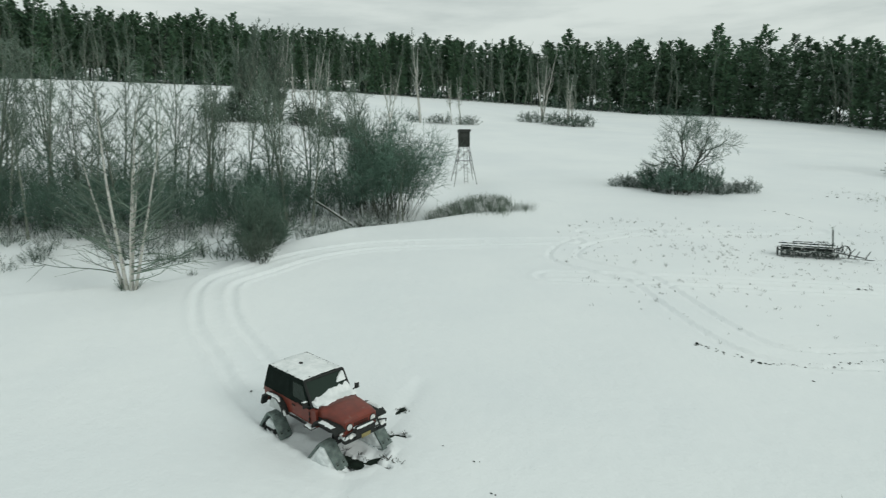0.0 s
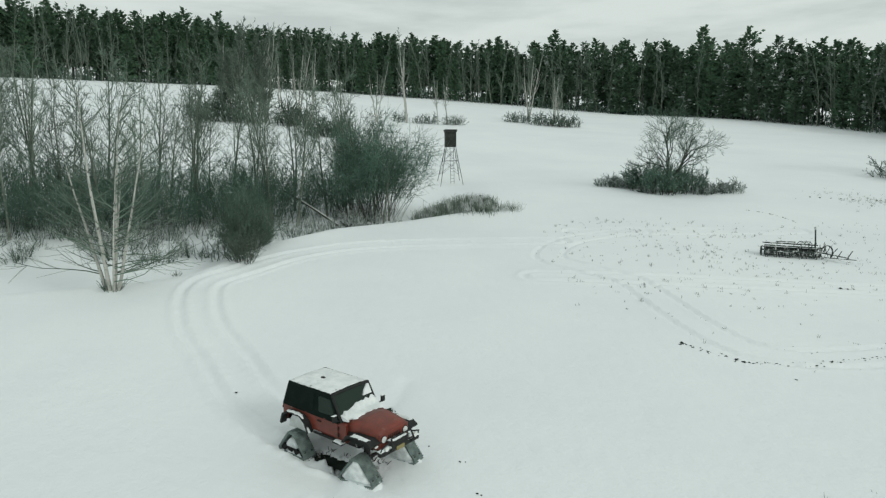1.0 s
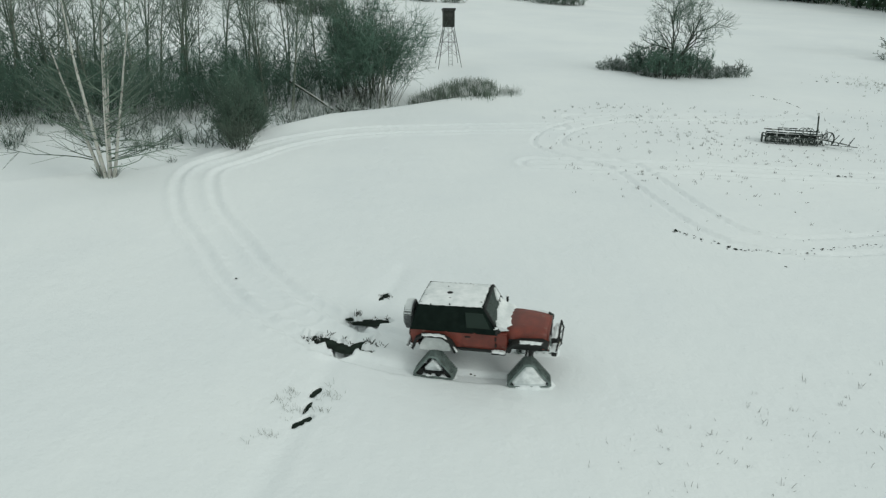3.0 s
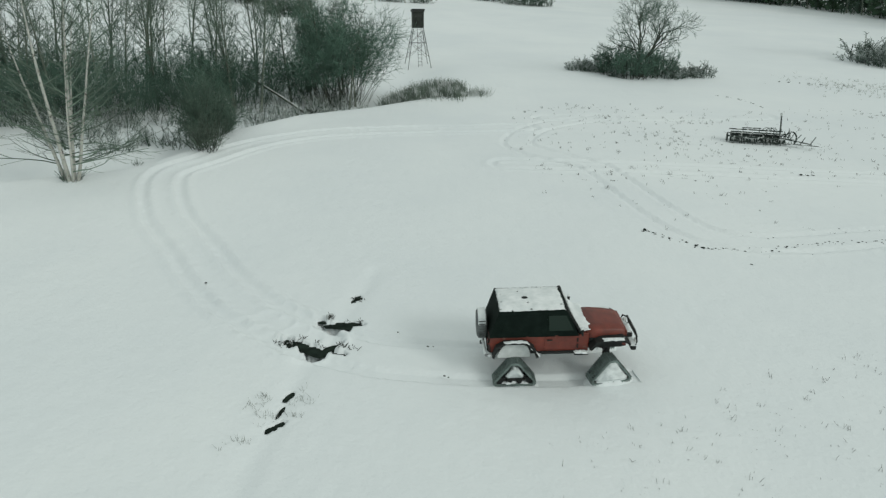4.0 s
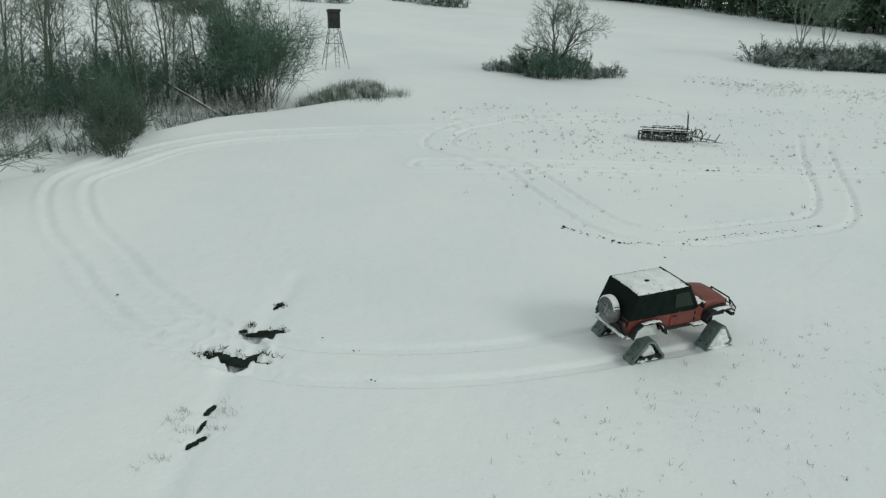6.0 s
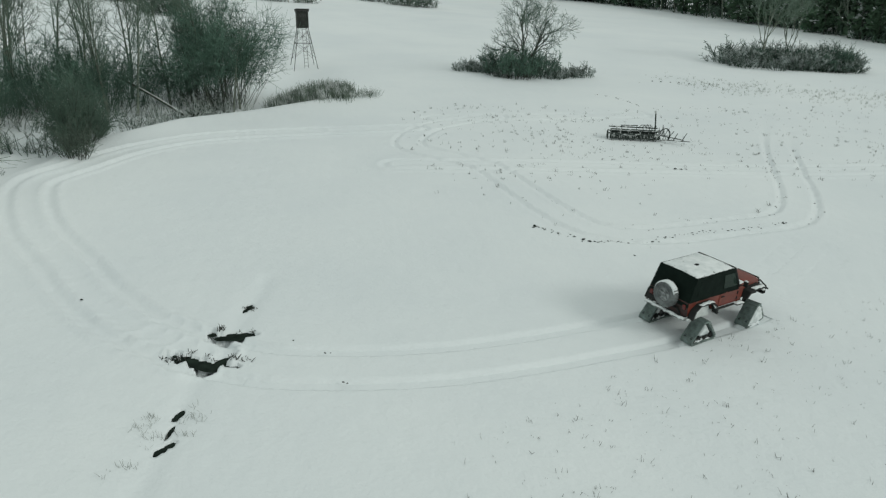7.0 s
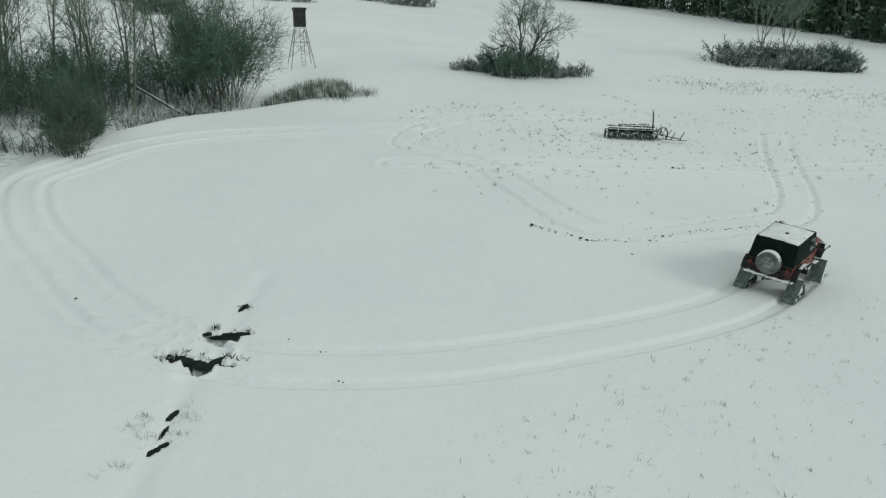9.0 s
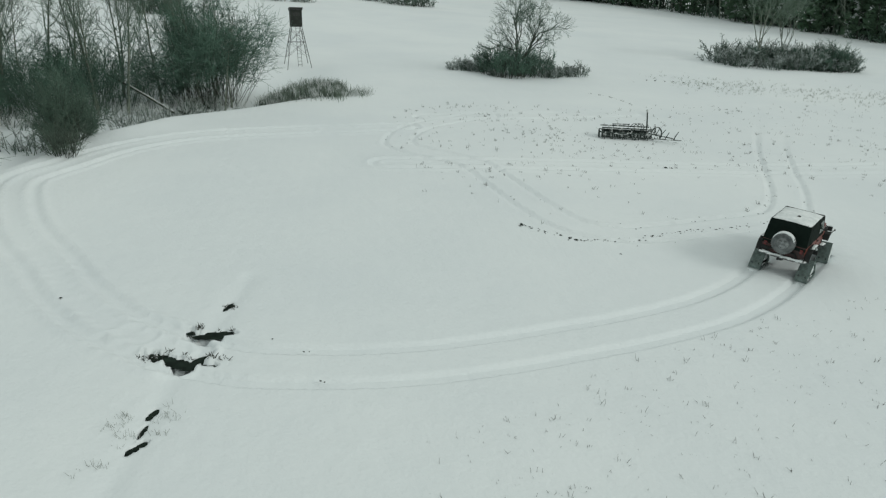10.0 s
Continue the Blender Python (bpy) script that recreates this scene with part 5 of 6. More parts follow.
def build_track_unit(parent, x, side, turn):
    unit = empty("track_unit", pose(x, side * 0.80, 0, 0, 0, turn), "", "")
    unit.parent = parent
    unit["label"] = "triangular rubber snow track packed with snow"
    half = 0.205
    outer = smooth_outline(TRI, 0.10)
    mid = Vector((0, 0.30))
    inner = [tuple(mid + (Vector(p) - mid) * (1 - 0.055 / max(0.1, (Vector(p) - mid).length))) for p in outer]
    bm = bmesh.new()
    rows = []
    for y, line in ((-half, inner), (-half, outer), (half, outer), (half, inner)):
        rows.append([bm.verts.new((px, y, pz)) for px, pz in line])
    n = len(outer)
    for a, b in zip(rows, rows[1:] + rows[:1]):
        for j in range(n):
            bm.faces.new((a[j], a[(j + 1) % n], b[(j + 1) % n], b[j]))
    # cleats across the belt, evenly along its length
    pts = [Vector(p) for p in outer]
    total = sum((pts[(i + 1) % n] - pts[i]).length for i in range(n))
    gap, count, run = total / 46, 0, 0.0
    for i in range(n):
        a, b = pts[i], pts[(i + 1) % n]
        ln = (b - a).length
        while count * gap < run + ln and count < 46:
            u = (count * gap - run) / max(ln, 1e-6)
            p = a + (b - a) * u
            d = (p - mid).normalized()
            e = (b - a).normalized() if ln > 1e-6 else Vector((1, 0))
            ang = math.atan2(e.y, e.x)
            out = Vector((e.y, -e.x))
            if out.dot(d) < 0:
                out = -out
            c = p + out * 0.010
            add_box(bm, c.x, 0, c.y, 0.022, half * 2 + 0.008, 0.026, 0.0, Matrix.Rotation(-ang, 4, "Y"))
            count += 1
        run += ln
    part("belt", bm, RUBBER, unit, "ribbed black rubber belt")
    bm = bmesh.new()
    for a, b in (((0, 0.55), (-0.36, 0.17)), ((0, 0.55), (0.36, 0.17)), ((-0.38, 0.18), (0.38, 0.18))):
        for y in (-0.10, 0.10):
            add_tube(bm, [(a[0], y, a[1]), (b[0], y, b[1])], 0.035, 6)
    part("track_frame", bm, CHASSIS, unit)
    for px, pz, r in ((-0.39, 0.19, 0.105), (0.39, 0.19, 0.105), (-0.14, 0.165, 0.08), (0.12, 0.165, 0.08)):
        for y in (-0.115, 0.115):
            bm = bmesh.new()
            add_wheel(bm, (0, 0, 0), r, 0.06, 16, r * 0.35)
            add_wheel(bm, (0, 0, 0), r * 0.42, 0.08, 10)
            part("idler_wheel", bm, PLASTIC, unit, m=pose(px, y, pz))
    # snow packed between the arms
    rng = np.random.RandomState(int(50 + x * 10 + side))
    bm = bmesh.new()
    full = 1.0 if x > 0 else 0.52
    line = [tuple(mid + (Vector(p) - mid) * 0.84 * full + Vector((0, 0.03 if x > 0 else 0.10))) for p in outer[::2]]
    ring = lambda y, s: [(mid.x + (px - mid.x) * s + rng.normal(0, 0.012), y, mid.y + (pz - mid.y) * s + rng.normal(0, 0.012)) for px, pz in line]
    loft(bm, [ring(-half - (0.035 if x > 0 else -0.01), 0.85), ring(-half * 0.6, 1.0), ring(half * 0.6, 1.0), ring(half + (0.035 if x > 0 else -0.01), 0.85)])
    part("packed_snow", bm, PACKED, unit, "snow packed inside the track", flat=False)
    # snow heaped up round the foot of the track
    bm = bmesh.new()
    rows = []
    for i in range(17):
        u = -1 + i / 8
        row = []
        for j in range(9):
            w = -1 + j / 4
            q = max(0.0, 1 - abs(u) ** 2.6) * max(0.0, 1 - abs(w) ** 2.2)
            row.append(bm.verts.new((u * 0.72 + 0.03 + rng.normal(0, 0.015), w * 0.31 + rng.normal(0, 0.012), -0.20 + (0.54 if x > 0 else 0.40) * q * rng.uniform(0.8, 1.15))))
        rows.append(row)
    for a, b in zip(rows, rows[1:]):
        for j in range(8):
            bm.faces.new((a[j], b[j], b[j + 1], a[j + 1]))
    part("heaped_snow", bm, SNOW, unit, "loose snow heaped round the track", flat=False)
    bm = bmesh.new()
    add_wheel(bm, (0, 0, 0), 0.17, 0.10, 24, 0.07)
    for k in range(12):
        a = 6.28319 * k / 12
        add_box(bm, math.cos(a) * 0.18, 0, math.sin(a) * 0.18, 0.05, 0.09, 0.035, 0.0, Matrix.Rotation(-a, 4, "Y"))
    sprocket = part("sprocket", bm, CHASSIS, unit, m=pose(0, 0, 0.50))
    return sprocket


def build_vehicle():
    car = empty("tracked_jeep", Matrix(), "red off-road car with black canvas top on four snow tracks", "off-road car")
    # tub: sides with rear wheel arch, floor, tail
    W, SILL, BELT = 0.72, 0.82, 1.26
    arch = [(-AXLE + 0.46 * c, SILL + h) for c, h in ((-1.05, 0.0), (-0.85, 0.22), (-0.5, 0.32), (0.5, 0.32), (0.85, 0.20), (1.1, 0.0))]
    side = [(-1.86, SILL), *arch, (0.46, SILL), (0.66, SILL + 0.12), (0.66, BELT), (0.46, BELT + 0.02), (-1.86, BELT)]
    for s in (-1, 1):
        bm = bmesh.new()
        vs = add_prism(bm, side, s * W, s * (W - 0.04))
        for v in vs:
            if v.co.z < 0.95:
                v.co.y -= s * 0.02
        part("body_side", bm, RED, car)
        bm = bmesh.new()
        add_prism(bm, [(-0.46, SILL + 0.06), (0.36, SILL + 0.06), (0.36, BELT - 0.01), (-0.46, BELT - 0.01)], s * (W + 0.012), s * (W - 0.004))
        bmesh.ops.bevel(bm, geom=list(bm.edges), offset=0.012, segments=2, affect="EDGES")
        door = part("door", bm, RED, car)
        bm = bmesh.new()
        add_box(bm, -0.34, s * (W + 0.03), BELT - 0.10, 0.14, 0.03, 0.035, 0.008)
        part("door_handle", bm, PLASTIC, door)
        for z in (SILL + 0.14, BELT - 0.12):
            bm = bmesh.new()
            add_tube(bm, [(0.38, s * (W + 0.014), z - 0.05), (0.38, s * (W + 0.014), z + 0.05)], 0.018, 8)
            part("hinge", bm, PLASTIC, door)
    bm = bmesh.new()
    add_box(bm, -0.6, 0, SILL + 0.03, 2.5, 2 * W - 0.08, 0.05, 0.01)
    part("floor_pan", bm, CHASSIS, car)
    bm = bmesh.new()
    add_box(bm, -1.85, 0, (SILL + BELT) / 2, 0.05, 2 * W - 0.02, BELT - SILL, 0.015)
    part("tailgate", bm, RED_SHADED, car, "red tailgate with shade painted into its colour")
    for s in (-1, 1):
        bm = bmesh.new()
        add_box(bm, -1.89, s * 0.60, 1.10, 0.05, 0.11, 0.15, 0.012)
        part("tail_light", bm, TAIL, car)
    bm = bmesh.new()
    add_box(bm, 0.55, 0, 1.05, 0.22, 1.42, 0.52, 0.02)
    part("cowl", bm, RED, car)
    # bonnet, tapering forwards
    bm = bmesh.new()
    ring = lambda x, w, z, c: [(x, -w, 0.84), (x, -w, z - 0.06), (x, -w + 0.06, z - 0.012), (x, -w * 0.5, z + c), (x, 0, z + c * 1.3), (x, w * 0.5, z + c), (x, w - 0.06, z - 0.012), (x, w, z - 0.06), (x, w, 0.84)]
    loft(bm, [ring(0.58, 0.64, 1.375, 0.012), ring(0.9, 0.62, 1.385, 0.016), ring(1.25, 0.585, 1.37, 0.016), ring(1.54, 0.55, 1.335, 0.014), ring(1.63, 0.54, 1.30, 0.01), ring(1.66, 0.53, 1.25, 0.006)])
    part("bonnet", bm, RED, car, flat=False)
    bm = bmesh.new()
    add_box(bm, 1.665, 0, 1.03, 0.05, 1.08, 0.46, 0.02)
    grille = part("grille", bm, RED, car)
    for k in range(7):
        bm = bmesh.new()
        add_box(bm, 1.692, -0.21 + 0.07 * k, 1.03, 0.012, 0.034, 0.27, 0.004)
        part("slot", bm, PLASTIC, grille)
    for s in (-1, 1):
        bm = bmesh.new()
        add_wheel(bm, (0, 0, 0), 0.085, 0.05, 20)
        lamp = part("headlight", bm, LENS, car, "round clear headlamp", m=pose(1.69, s * 0.40, 1.10, 0, 0, 90))
        bm = bmesh.new()
        add_wheel(bm, (0, 0, 0), 0.10, 0.04, 20, 0.085)
        part("bezel", bm, PLASTIC, lamp)
        bm = bmesh.new()
        add_box(bm, 1.69, s * 0.66, 0.99, 0.03, 0.10, 0.06, 0.01)
        part("turn_signal", bm, LENS, car)
        # dark inner wing and the snow caked in the rear arch
        bm = bmesh.new()
        add_box(bm, 1.12, s * 0.64, 0.99, 0.86, 0.02, 0.28, 0.006)
        part("inner_wing", bm, PLASTIC, car)
        bm = bmesh.new()
        rng = np.random.RandomState(33 + s)
        cake = [(-AXLE + 0.42 * math.cos(a) + rng.normal(0, 0.012), SILL - 0.17 + 0.45 * math.sin(a) + rng.normal(0, 0.012)) for a in np.linspace(0.0, 3.14, 14)]
        add_prism(bm, cake, s * 0.56, s * 0.70)
        part("arch_snow", bm, SNOW_DIRTY, car, "grey snow caked in the wheel arch")
        # front wing: flat flare over the track
        bm = bmesh.new()
        top = [(0.66, 0.93), (0.82, 1.12), (1.0, 1.17), (1.55, 1.17), (1.70, 1.08), (1.70, 1.03), (1.54, 1.12), (1.02, 1.12), (0.86, 1.06), (0.72, 0.90)]
        add_prism(bm, top, s * 0.52, s * 0.90)
        wing = part("front_wing", bm, PLASTIC, car, "black flat front wing")
        bm = bmesh.new()
        snow_lump(bm, 1.02, 1.56, s * 0.82 - 0.07, s * 0.82 + 0.07, lambda x, y: 1.172, 0.04, 61 + s, 10, 3)
        part("snow_cover", bm, SNOW_CAP, wing, "snow lying on the wing")
        bm = bmesh.new()
        r = [(-AXLE + 0.52 * c, SILL + h) for c, h in ((-1.12, -0.04), (-0.92, 0.24), (-0.52, 0.36), (0.52, 0.36), (0.92, 0.22), (1.18, -0.06))]
        r2 = [(-AXLE + (px + AXLE) * 0.9, pz - 0.04) for px, pz in r]
        add_prism(bm, r + r2[::-1], s * (W - 0.01), s * 0.90)
        flare = part("rear_flare", bm, PLASTIC, car, "black rear wheel-arch flare")
        bm = bmesh.new()
        snow_lump(bm, -AXLE - 0.28, -AXLE + 0.30, s * 0.845 - 0.055, s * 0.845 + 0.055, lambda x, y: SILL + 0.362, 0.035, 71 + s, 8, 4)
        for q in range(7):
            u = q / 6
            add_box(bm, -AXLE + 0.30 + 0.30 * u, s * 0.86, SILL + 0.34 - 0.36 * u, 0.09, 0.07, 0.05, 0.015, Matrix.Rotation(0.8, 4, "Y"))
        part("snow_cover", bm, SNOW_CAP, flare, "snow lying on the flare")
        bm = bmesh.new()
        add_tube(bm, [(-0.55, s * 0.74, SILL - 0.035), (0.55, s * 0.74, SILL - 0.035)], 0.035, 8)
        add_box(bm, 0.46, s * 0.80, SILL - 0.03, 0.36, 0.16, 0.03, 0.01)
        step = part("side_step", bm, PLASTIC, car)
        bm = bmesh.new()
        snow_lump(bm, 0.30, 0.64, s * 0.80 - 0.06, s * 0.80 + 0.07, lambda x, y: SILL - 0.012, 0.045, 81 + s, 7, 4)
        part("snow_cover", bm, SNOW_CAP, step, "snow lying on the step")
        bm = bmesh.new()
        add_tube(bm, [(0.40, s * 0.70, 1.34), (0.44, s * 0.86, 1.42)], 0.018, 6)
        add_box(bm, 0.44, s * 0.90, 1.47, 0.05, 0.15, 0.19, 0.02)
        mirror = part("mirror", bm, PLASTIC, car)
        bm = bmesh.new()
        snow_lump(bm, 0.40, 0.48, s * 0.90 - 0.06, s * 0.90 + 0.06, lambda x, y: 1.562, 0.02, 91 + s, 3, 3)
        part("snow_cover", bm, SNOW_CAP, mirror)
    # windscreen
    lean = lambda z: 0.46 - (z - 1.32) * 0.56
    bm = bmesh.new()
    for s in (-1, 1):
        add_tube(bm, [(lean(1.30), s * 0.68, 1.30), (lean(1.97), s * 0.655, 1.97)], 0.038, 8)
    add_tube(bm, [(lean(1.96), -0.655, 1.96), (lean(1.96), 0.655, 1.96)], 0.04, 8)
    add_tube(bm, [(lean(1.34), -0.68, 1.34), (lean(1.34), 0.68, 1.34)], 0.05, 8)
    screen = part("windscreen_frame", bm, PLASTIC, car)
    bm = bmesh.new()
    loft(bm, [[(lean(1.36) + 0.006, -0.65, 1.36), (lean(1.36) + 0.006, 0.65, 1.36), (lean(1.36) - 0.004, 0.65, 1.36), (lean(1.36) - 0.004, -0.65, 1.36)],
              [(lean(1.94) + 0.006, -0.63, 1.94), (lean(1.94) + 0.006, 0.63, 1.94), (lean(1.94) - 0.004, 0.63, 1.94), (lean(1.94) - 0.004, -0.63, 1.94)]])
    part("pane", bm, GLASS, screen)
    rng = np.random.RandomState(6)
    bm = bmesh.new()
    rows = []
    for j in range(15):
        v = -0.66 + 1.32 * j / 14
        hgt = 1.36 + 0.12 + 0.17 * j / 14 + rng.normal(0, 0.025)
        rows.append([(0.70 + rng.normal(0, 0.03), v, 1.38), (0.66, v, 1.425), (lean(1.45) + 0.12, v, 1.46 + rng.normal(0, 0.01)), (lean(hgt) + 0.02, v, hgt), (lean(hgt) - 0.002, v, hgt), (lean(1.35), v, 1.34)])
    loft(bm, rows)
    part("windscreen_snow_and_glare", bm, SNOW_CAP, car, "drift of snow across the foot of the windscreen")
    # bright reflection in the upper corner of the pane, modelled as a white wedge
    bm = bmesh.new()
    loft(bm, [[(lean(z) + 0.05, y0, z), (lean(z) + 0.05, y1, z), (lean(z) + 0.008, y1, z), (lean(z) + 0.008, y0, z)] for z, y0, y1 in ((1.70, 0.30, 0.62), (1.80, 0.38, 0.62), (1.92, 0.56, 0.62))])
    part("windscreen_snow_and_glare", bm, SNOW_CAP, screen, "white wedge standing for a bright reflection in the windscreen's corner")
    # canvas top: roof, sides, back
    roof_z = lambda x, y: 1.965 + 0.035 * (1 - (x / 1.7) ** 2 * 0.6) - 0.03 * (y / 0.66) ** 2
    bm = bmesh.new()
    rings = []
    for x in np.linspace(-1.62, 0.10, 9):
        rings.append([(x, y, roof_z(x, y)) for y in np.linspace(-0.67, 0.67, 9)] + [(x, y, roof_z(x, y) - 0.05) for y in np.linspace(0.67, -0.67, 9)])
    loft(bm, rings)
    top = part("canvas_top", bm, TOP, car, "black canvas roof", flat=False)
    for s in (-1, 1):
        bm = bmesh.new()
        n = 10
        rings = []
        for k in range(n + 1):
            u = k / n
            z = 1.25 + 0.71 * u
            xr, xf, y = -1.86 + 0.24 * u, 0.42 - 0.34 * u, s * (0.725 - 0.055 * u + 0.012 * math.sin(3.14 * u))
            rings.append([(x, y + s * 0.006 * math.sin(9 * x + 4 * u), z) for x in np.linspace(xr, xf, 13)] + [(x, y - s * 0.03, z) for x in np.linspace(xf, xr, 13)])
        loft(bm, rings)
        part("canvas_side", bm, TOP, top)
        bm = bmesh.new()
        z0, z1 = 1.42, 1.84
        pane = lambda z, x0, x1, d: (s * (0.725 - 0.055 * (z - 1.3) / 0.66) + s * d, z, x0, x1)
        loft(bm, [[(x0, y, z), (x1, y, z), (x1, y - s * 0.03, z), (x0, y - s * 0.03, z)] for y, z, x0, x1 in (pane(z0, -0.36, 0.26, 0.022), pane(z1, -0.38, 0.06, 0.022))])
        part("side_window", bm, GLASS, top, "clear plastic door window")
        bm = bmesh.new()
        loft(bm, [[(x0, y, z), (x1, y, z), (x1, y - s * 0.02, z), (x0, y - s * 0.02, z)] for y, z, x0, x1 in (pane(z0, -1.55, -0.58, 0.016), pane(z1, -1.42, -0.56, 0.016))])
        part("rear_quarter_window", bm, TOP, top, "dark tinted rear side window")
    bm = bmesh.new()
    rings = []
    for k in range(9):
        u = k / 8
        x, z = -1.90 + 0.28 * u, 1.12 + 0.84 * u
        w = 0.72 - 0.05 * u
        rings.append([(x - 0.012 * math.sin(3.14 * u), -w, z), (x - 0.02, 0, z), (x - 0.012, w, z), (x + 0.03, w, z), (x + 0.03, -w, z)])
    loft(bm, rings)
    part("canvas_back", bm, TOP, top)
    bm = bmesh.new()
    snow_lump(bm, -1.60, 0.04, -0.645, 0.645, roof_z, 0.035, 101, 34, 28, 0.009)
    part("roof_snow", bm, SNOW_CAP, top, "sheet of snow lying on the canvas roof", flat=False)
    bm = bmesh.new()
    bmesh.ops.create_icosphere(bm, subdivisions=2, radius=0.06, matrix=Matrix.Translation((-0.91, -0.05, 2.03)))
    for v in bm.verts:
        v.co.z = 2.03 + (v.co.z - 2.03) * 0.5
        v.co.x += 0.35 * (v.co.x + 0.91)
    part("bare_patch", bm, PLASTIC, top, "dark bump showing through the roof snow")
    # seats, dashboard and roll bar show through the glass
    for s in (-1, 1):
        seat = empty("seat", pose(-0.20, s * 0.35, SILL + 0.05), "", "")
        seat.parent = car
        bm = bmesh.new()
        add_box(bm, 0, 0, 0.22, 0.48, 0.46, 0.16, 0.05)
        part("cushion", bm, PLASTIC, seat)
        bm = bmesh.new()
        add_box(bm, -0.26, 0, 0.56, 0.14, 0.44, 0.62, 0.05, Matrix.Rotation(-0.2, 4, "Y"))
        part("backrest", bm, PLASTIC, seat)
    bm = bmesh.new()
    add_box(bm, 0.30, 0, 1.24, 0.2, 1.3, 0.18, 0.04)
    part("dashboard", bm, PLASTIC, car)
    bm = bmesh.new()
    add_wheel(bm, (0, 0, 0), 0.19, 0.03, 20, 0.165)
    add_box(bm, 0, 0, 0, 0.34, 0.03, 0.05, 0.01)
    part("steering_wheel", bm, PLASTIC, car, m=pose(0.14, 0.35, 1.34, 0, 0, 0) @ pose(0, 0, 0, 0, 25, 90))
    bm = bmesh.new()
    add_tube(bm, [(-0.62, -0.62, 0.9), (-0.62, -0.6, 1.75), (-0.62, -0.5, 1.86), (-0.62, 0.5, 1.86), (-0.62, 0.6, 1.75), (-0.62, 0.62, 0.9)], 0.03, 8)
    part("roll_bar", bm, PLASTIC, car)
    # spare wheel
    spare = empty("spare_wheel", pose(-2.02, 0, 1.30, 0, 0, 90), "", "")
    spare.parent = car
    bm = bmesh.new()
    prof = [(0.20, -0.11), (0.33, -0.125), (0.375, -0.09), (0.385, 0.0), (0.375, 0.09), (0.33, 0.125), (0.20, 0.11)]
    rings = [[(r * math.cos(6.28319 * k / 32), y, r * math.sin(6.28319 * k / 32)) for r, y in prof] for k in range(32)]
    rows = [[bm.verts.new(p) for p in q] for q in rings]
    for a, b in zip(rows, rows[1:] + rows[:1]):
        for j in range(len(a)):
            bm.faces.new((a[j], a[(j + 1) % len(a)], b[(j + 1) % len(a)], b[j]))
    for k in range(32):
        a = 6.28319 * k / 32
        add_box(bm, 0.385 * math.cos(a), 0, 0.385 * math.sin(a), 0.02, 0.17, 0.035, 0.0, Matrix.Rotation(-a, 4, "Y"))
    part("tyre", bm, TYRE, spare, "knobbly tyre crusted with snow")
    bm = bmesh.new()
    add_wheel(bm, (0, 0.06, 0), 0.215, 0.05, 28, 0.17)
    for k in range(5):
        a = 6.28319 * k / 5 + 0.3
        add_box(bm, 0.11 * math.cos(a), 0.06, 0.11 * math.sin(a), 0.20, 0.04, 0.06, 0.01, Matrix.Rotation(-a, 4, "Y"))
    add_wheel(bm, (0, 0.06, 0), 0.06, 0.07, 16)
    add_wheel(bm, (0, 0.03, 0), 0.20, 0.04, 24)
    part("rim", bm, ALLOY, spare, "dull five-spoke alloy rim")
    bm = bmesh.new()
    pts = [(0.34 * math.cos(a), 0.0, 0.34 * math.sin(a) + 0.035) for a in np.linspace(0.35, 2.8, 12)]
    for p in pts:
        add_box(bm, p[0], 0.0, p[2] + 0.01, 0.11, 0.20, 0.05, 0.02, Matrix.Rotation(-math.atan2(p[2], p[0]) + 1.57, 4, "Y"))
    part("snow_cover", bm, SNOW_CAP, spare, "snow lying on the spare tyre")
    bm = bmesh.new()
    add_box(bm, -1.92, 0, 1.2, 0.12, 0.22, 0.3, 0.01)
    part("spare_carrier", bm, PLASTIC, car)
    # rear bumper: a tube with snow, tow hook and plate
    bm = bmesh.new()
    add_tube(bm, [(-1.80, -0.80, 0.76), (-1.95, -0.72, 0.76), (-1.98, 0, 0.76), (-1.95, 0.72, 0.76), (-1.80, 0.80, 0.76)], 0.04, 8)
    rear = part("rear_bumper", bm, CHROME, car, "tubular rear bumper lined with snow")
    bm = bmesh.new()
    add_tube(bm, [(-1.88, -0.55, 0.78), (-1.90, -0.40, 0.98), (-1.90, 0.40, 0.98), (-1.88, 0.55, 0.78)], 0.03, 8)
    part("bumper_hoop", bm, PLASTIC, rear)
    bm = bmesh.new()
    add_tube(bm, [(-1.955 - 0.02 * (1 - abs(y)), y, 0.785 + 0.012 * math.sin(17 * y)) for y in np.linspace(-0.72, 0.72, 15)], 0.04, 8)
    part("snow_cover", bm, SNOW_CAP, rear)
    bm = bmesh.new()
    add_box(bm, -2.0, 0.05, 0.68, 0.10, 0.07, 0.09, 0.015)
    part("tow_hitch", bm, CHASSIS, rear)
    bm = bmesh.new()
    add_box(bm, -1.90, 0.58, 0.93, 0.02, 0.28, 0.14, 0.006)
    part("rear_plate", bm, PLASTIC, car)
    # front bumper, winch, brush guard and fog lamps
    bm = bmesh.new()
    add_box(bm, 1.84, 0, 0.84, 0.14, 1.46, 0.13, 0.03)
    front = part("front_bumper", bm, PLASTIC, car)
    bm = bmesh.new()
    for y in (-0.40, 0.40):
        add_tube(bm, [(1.90, y, 0.82), (2.0, y, 0.98), (1.93, y * 0.92, 1.18)], 0.024, 8)
    add_tube(bm, [(1.93, -0.37, 1.18), (1.93, 0.37, 1.18)], 0.024, 8)
    add_tube(bm, [(1.99, -0.40, 0.99), (1.99, 0.40, 0.99)], 0.02, 8)
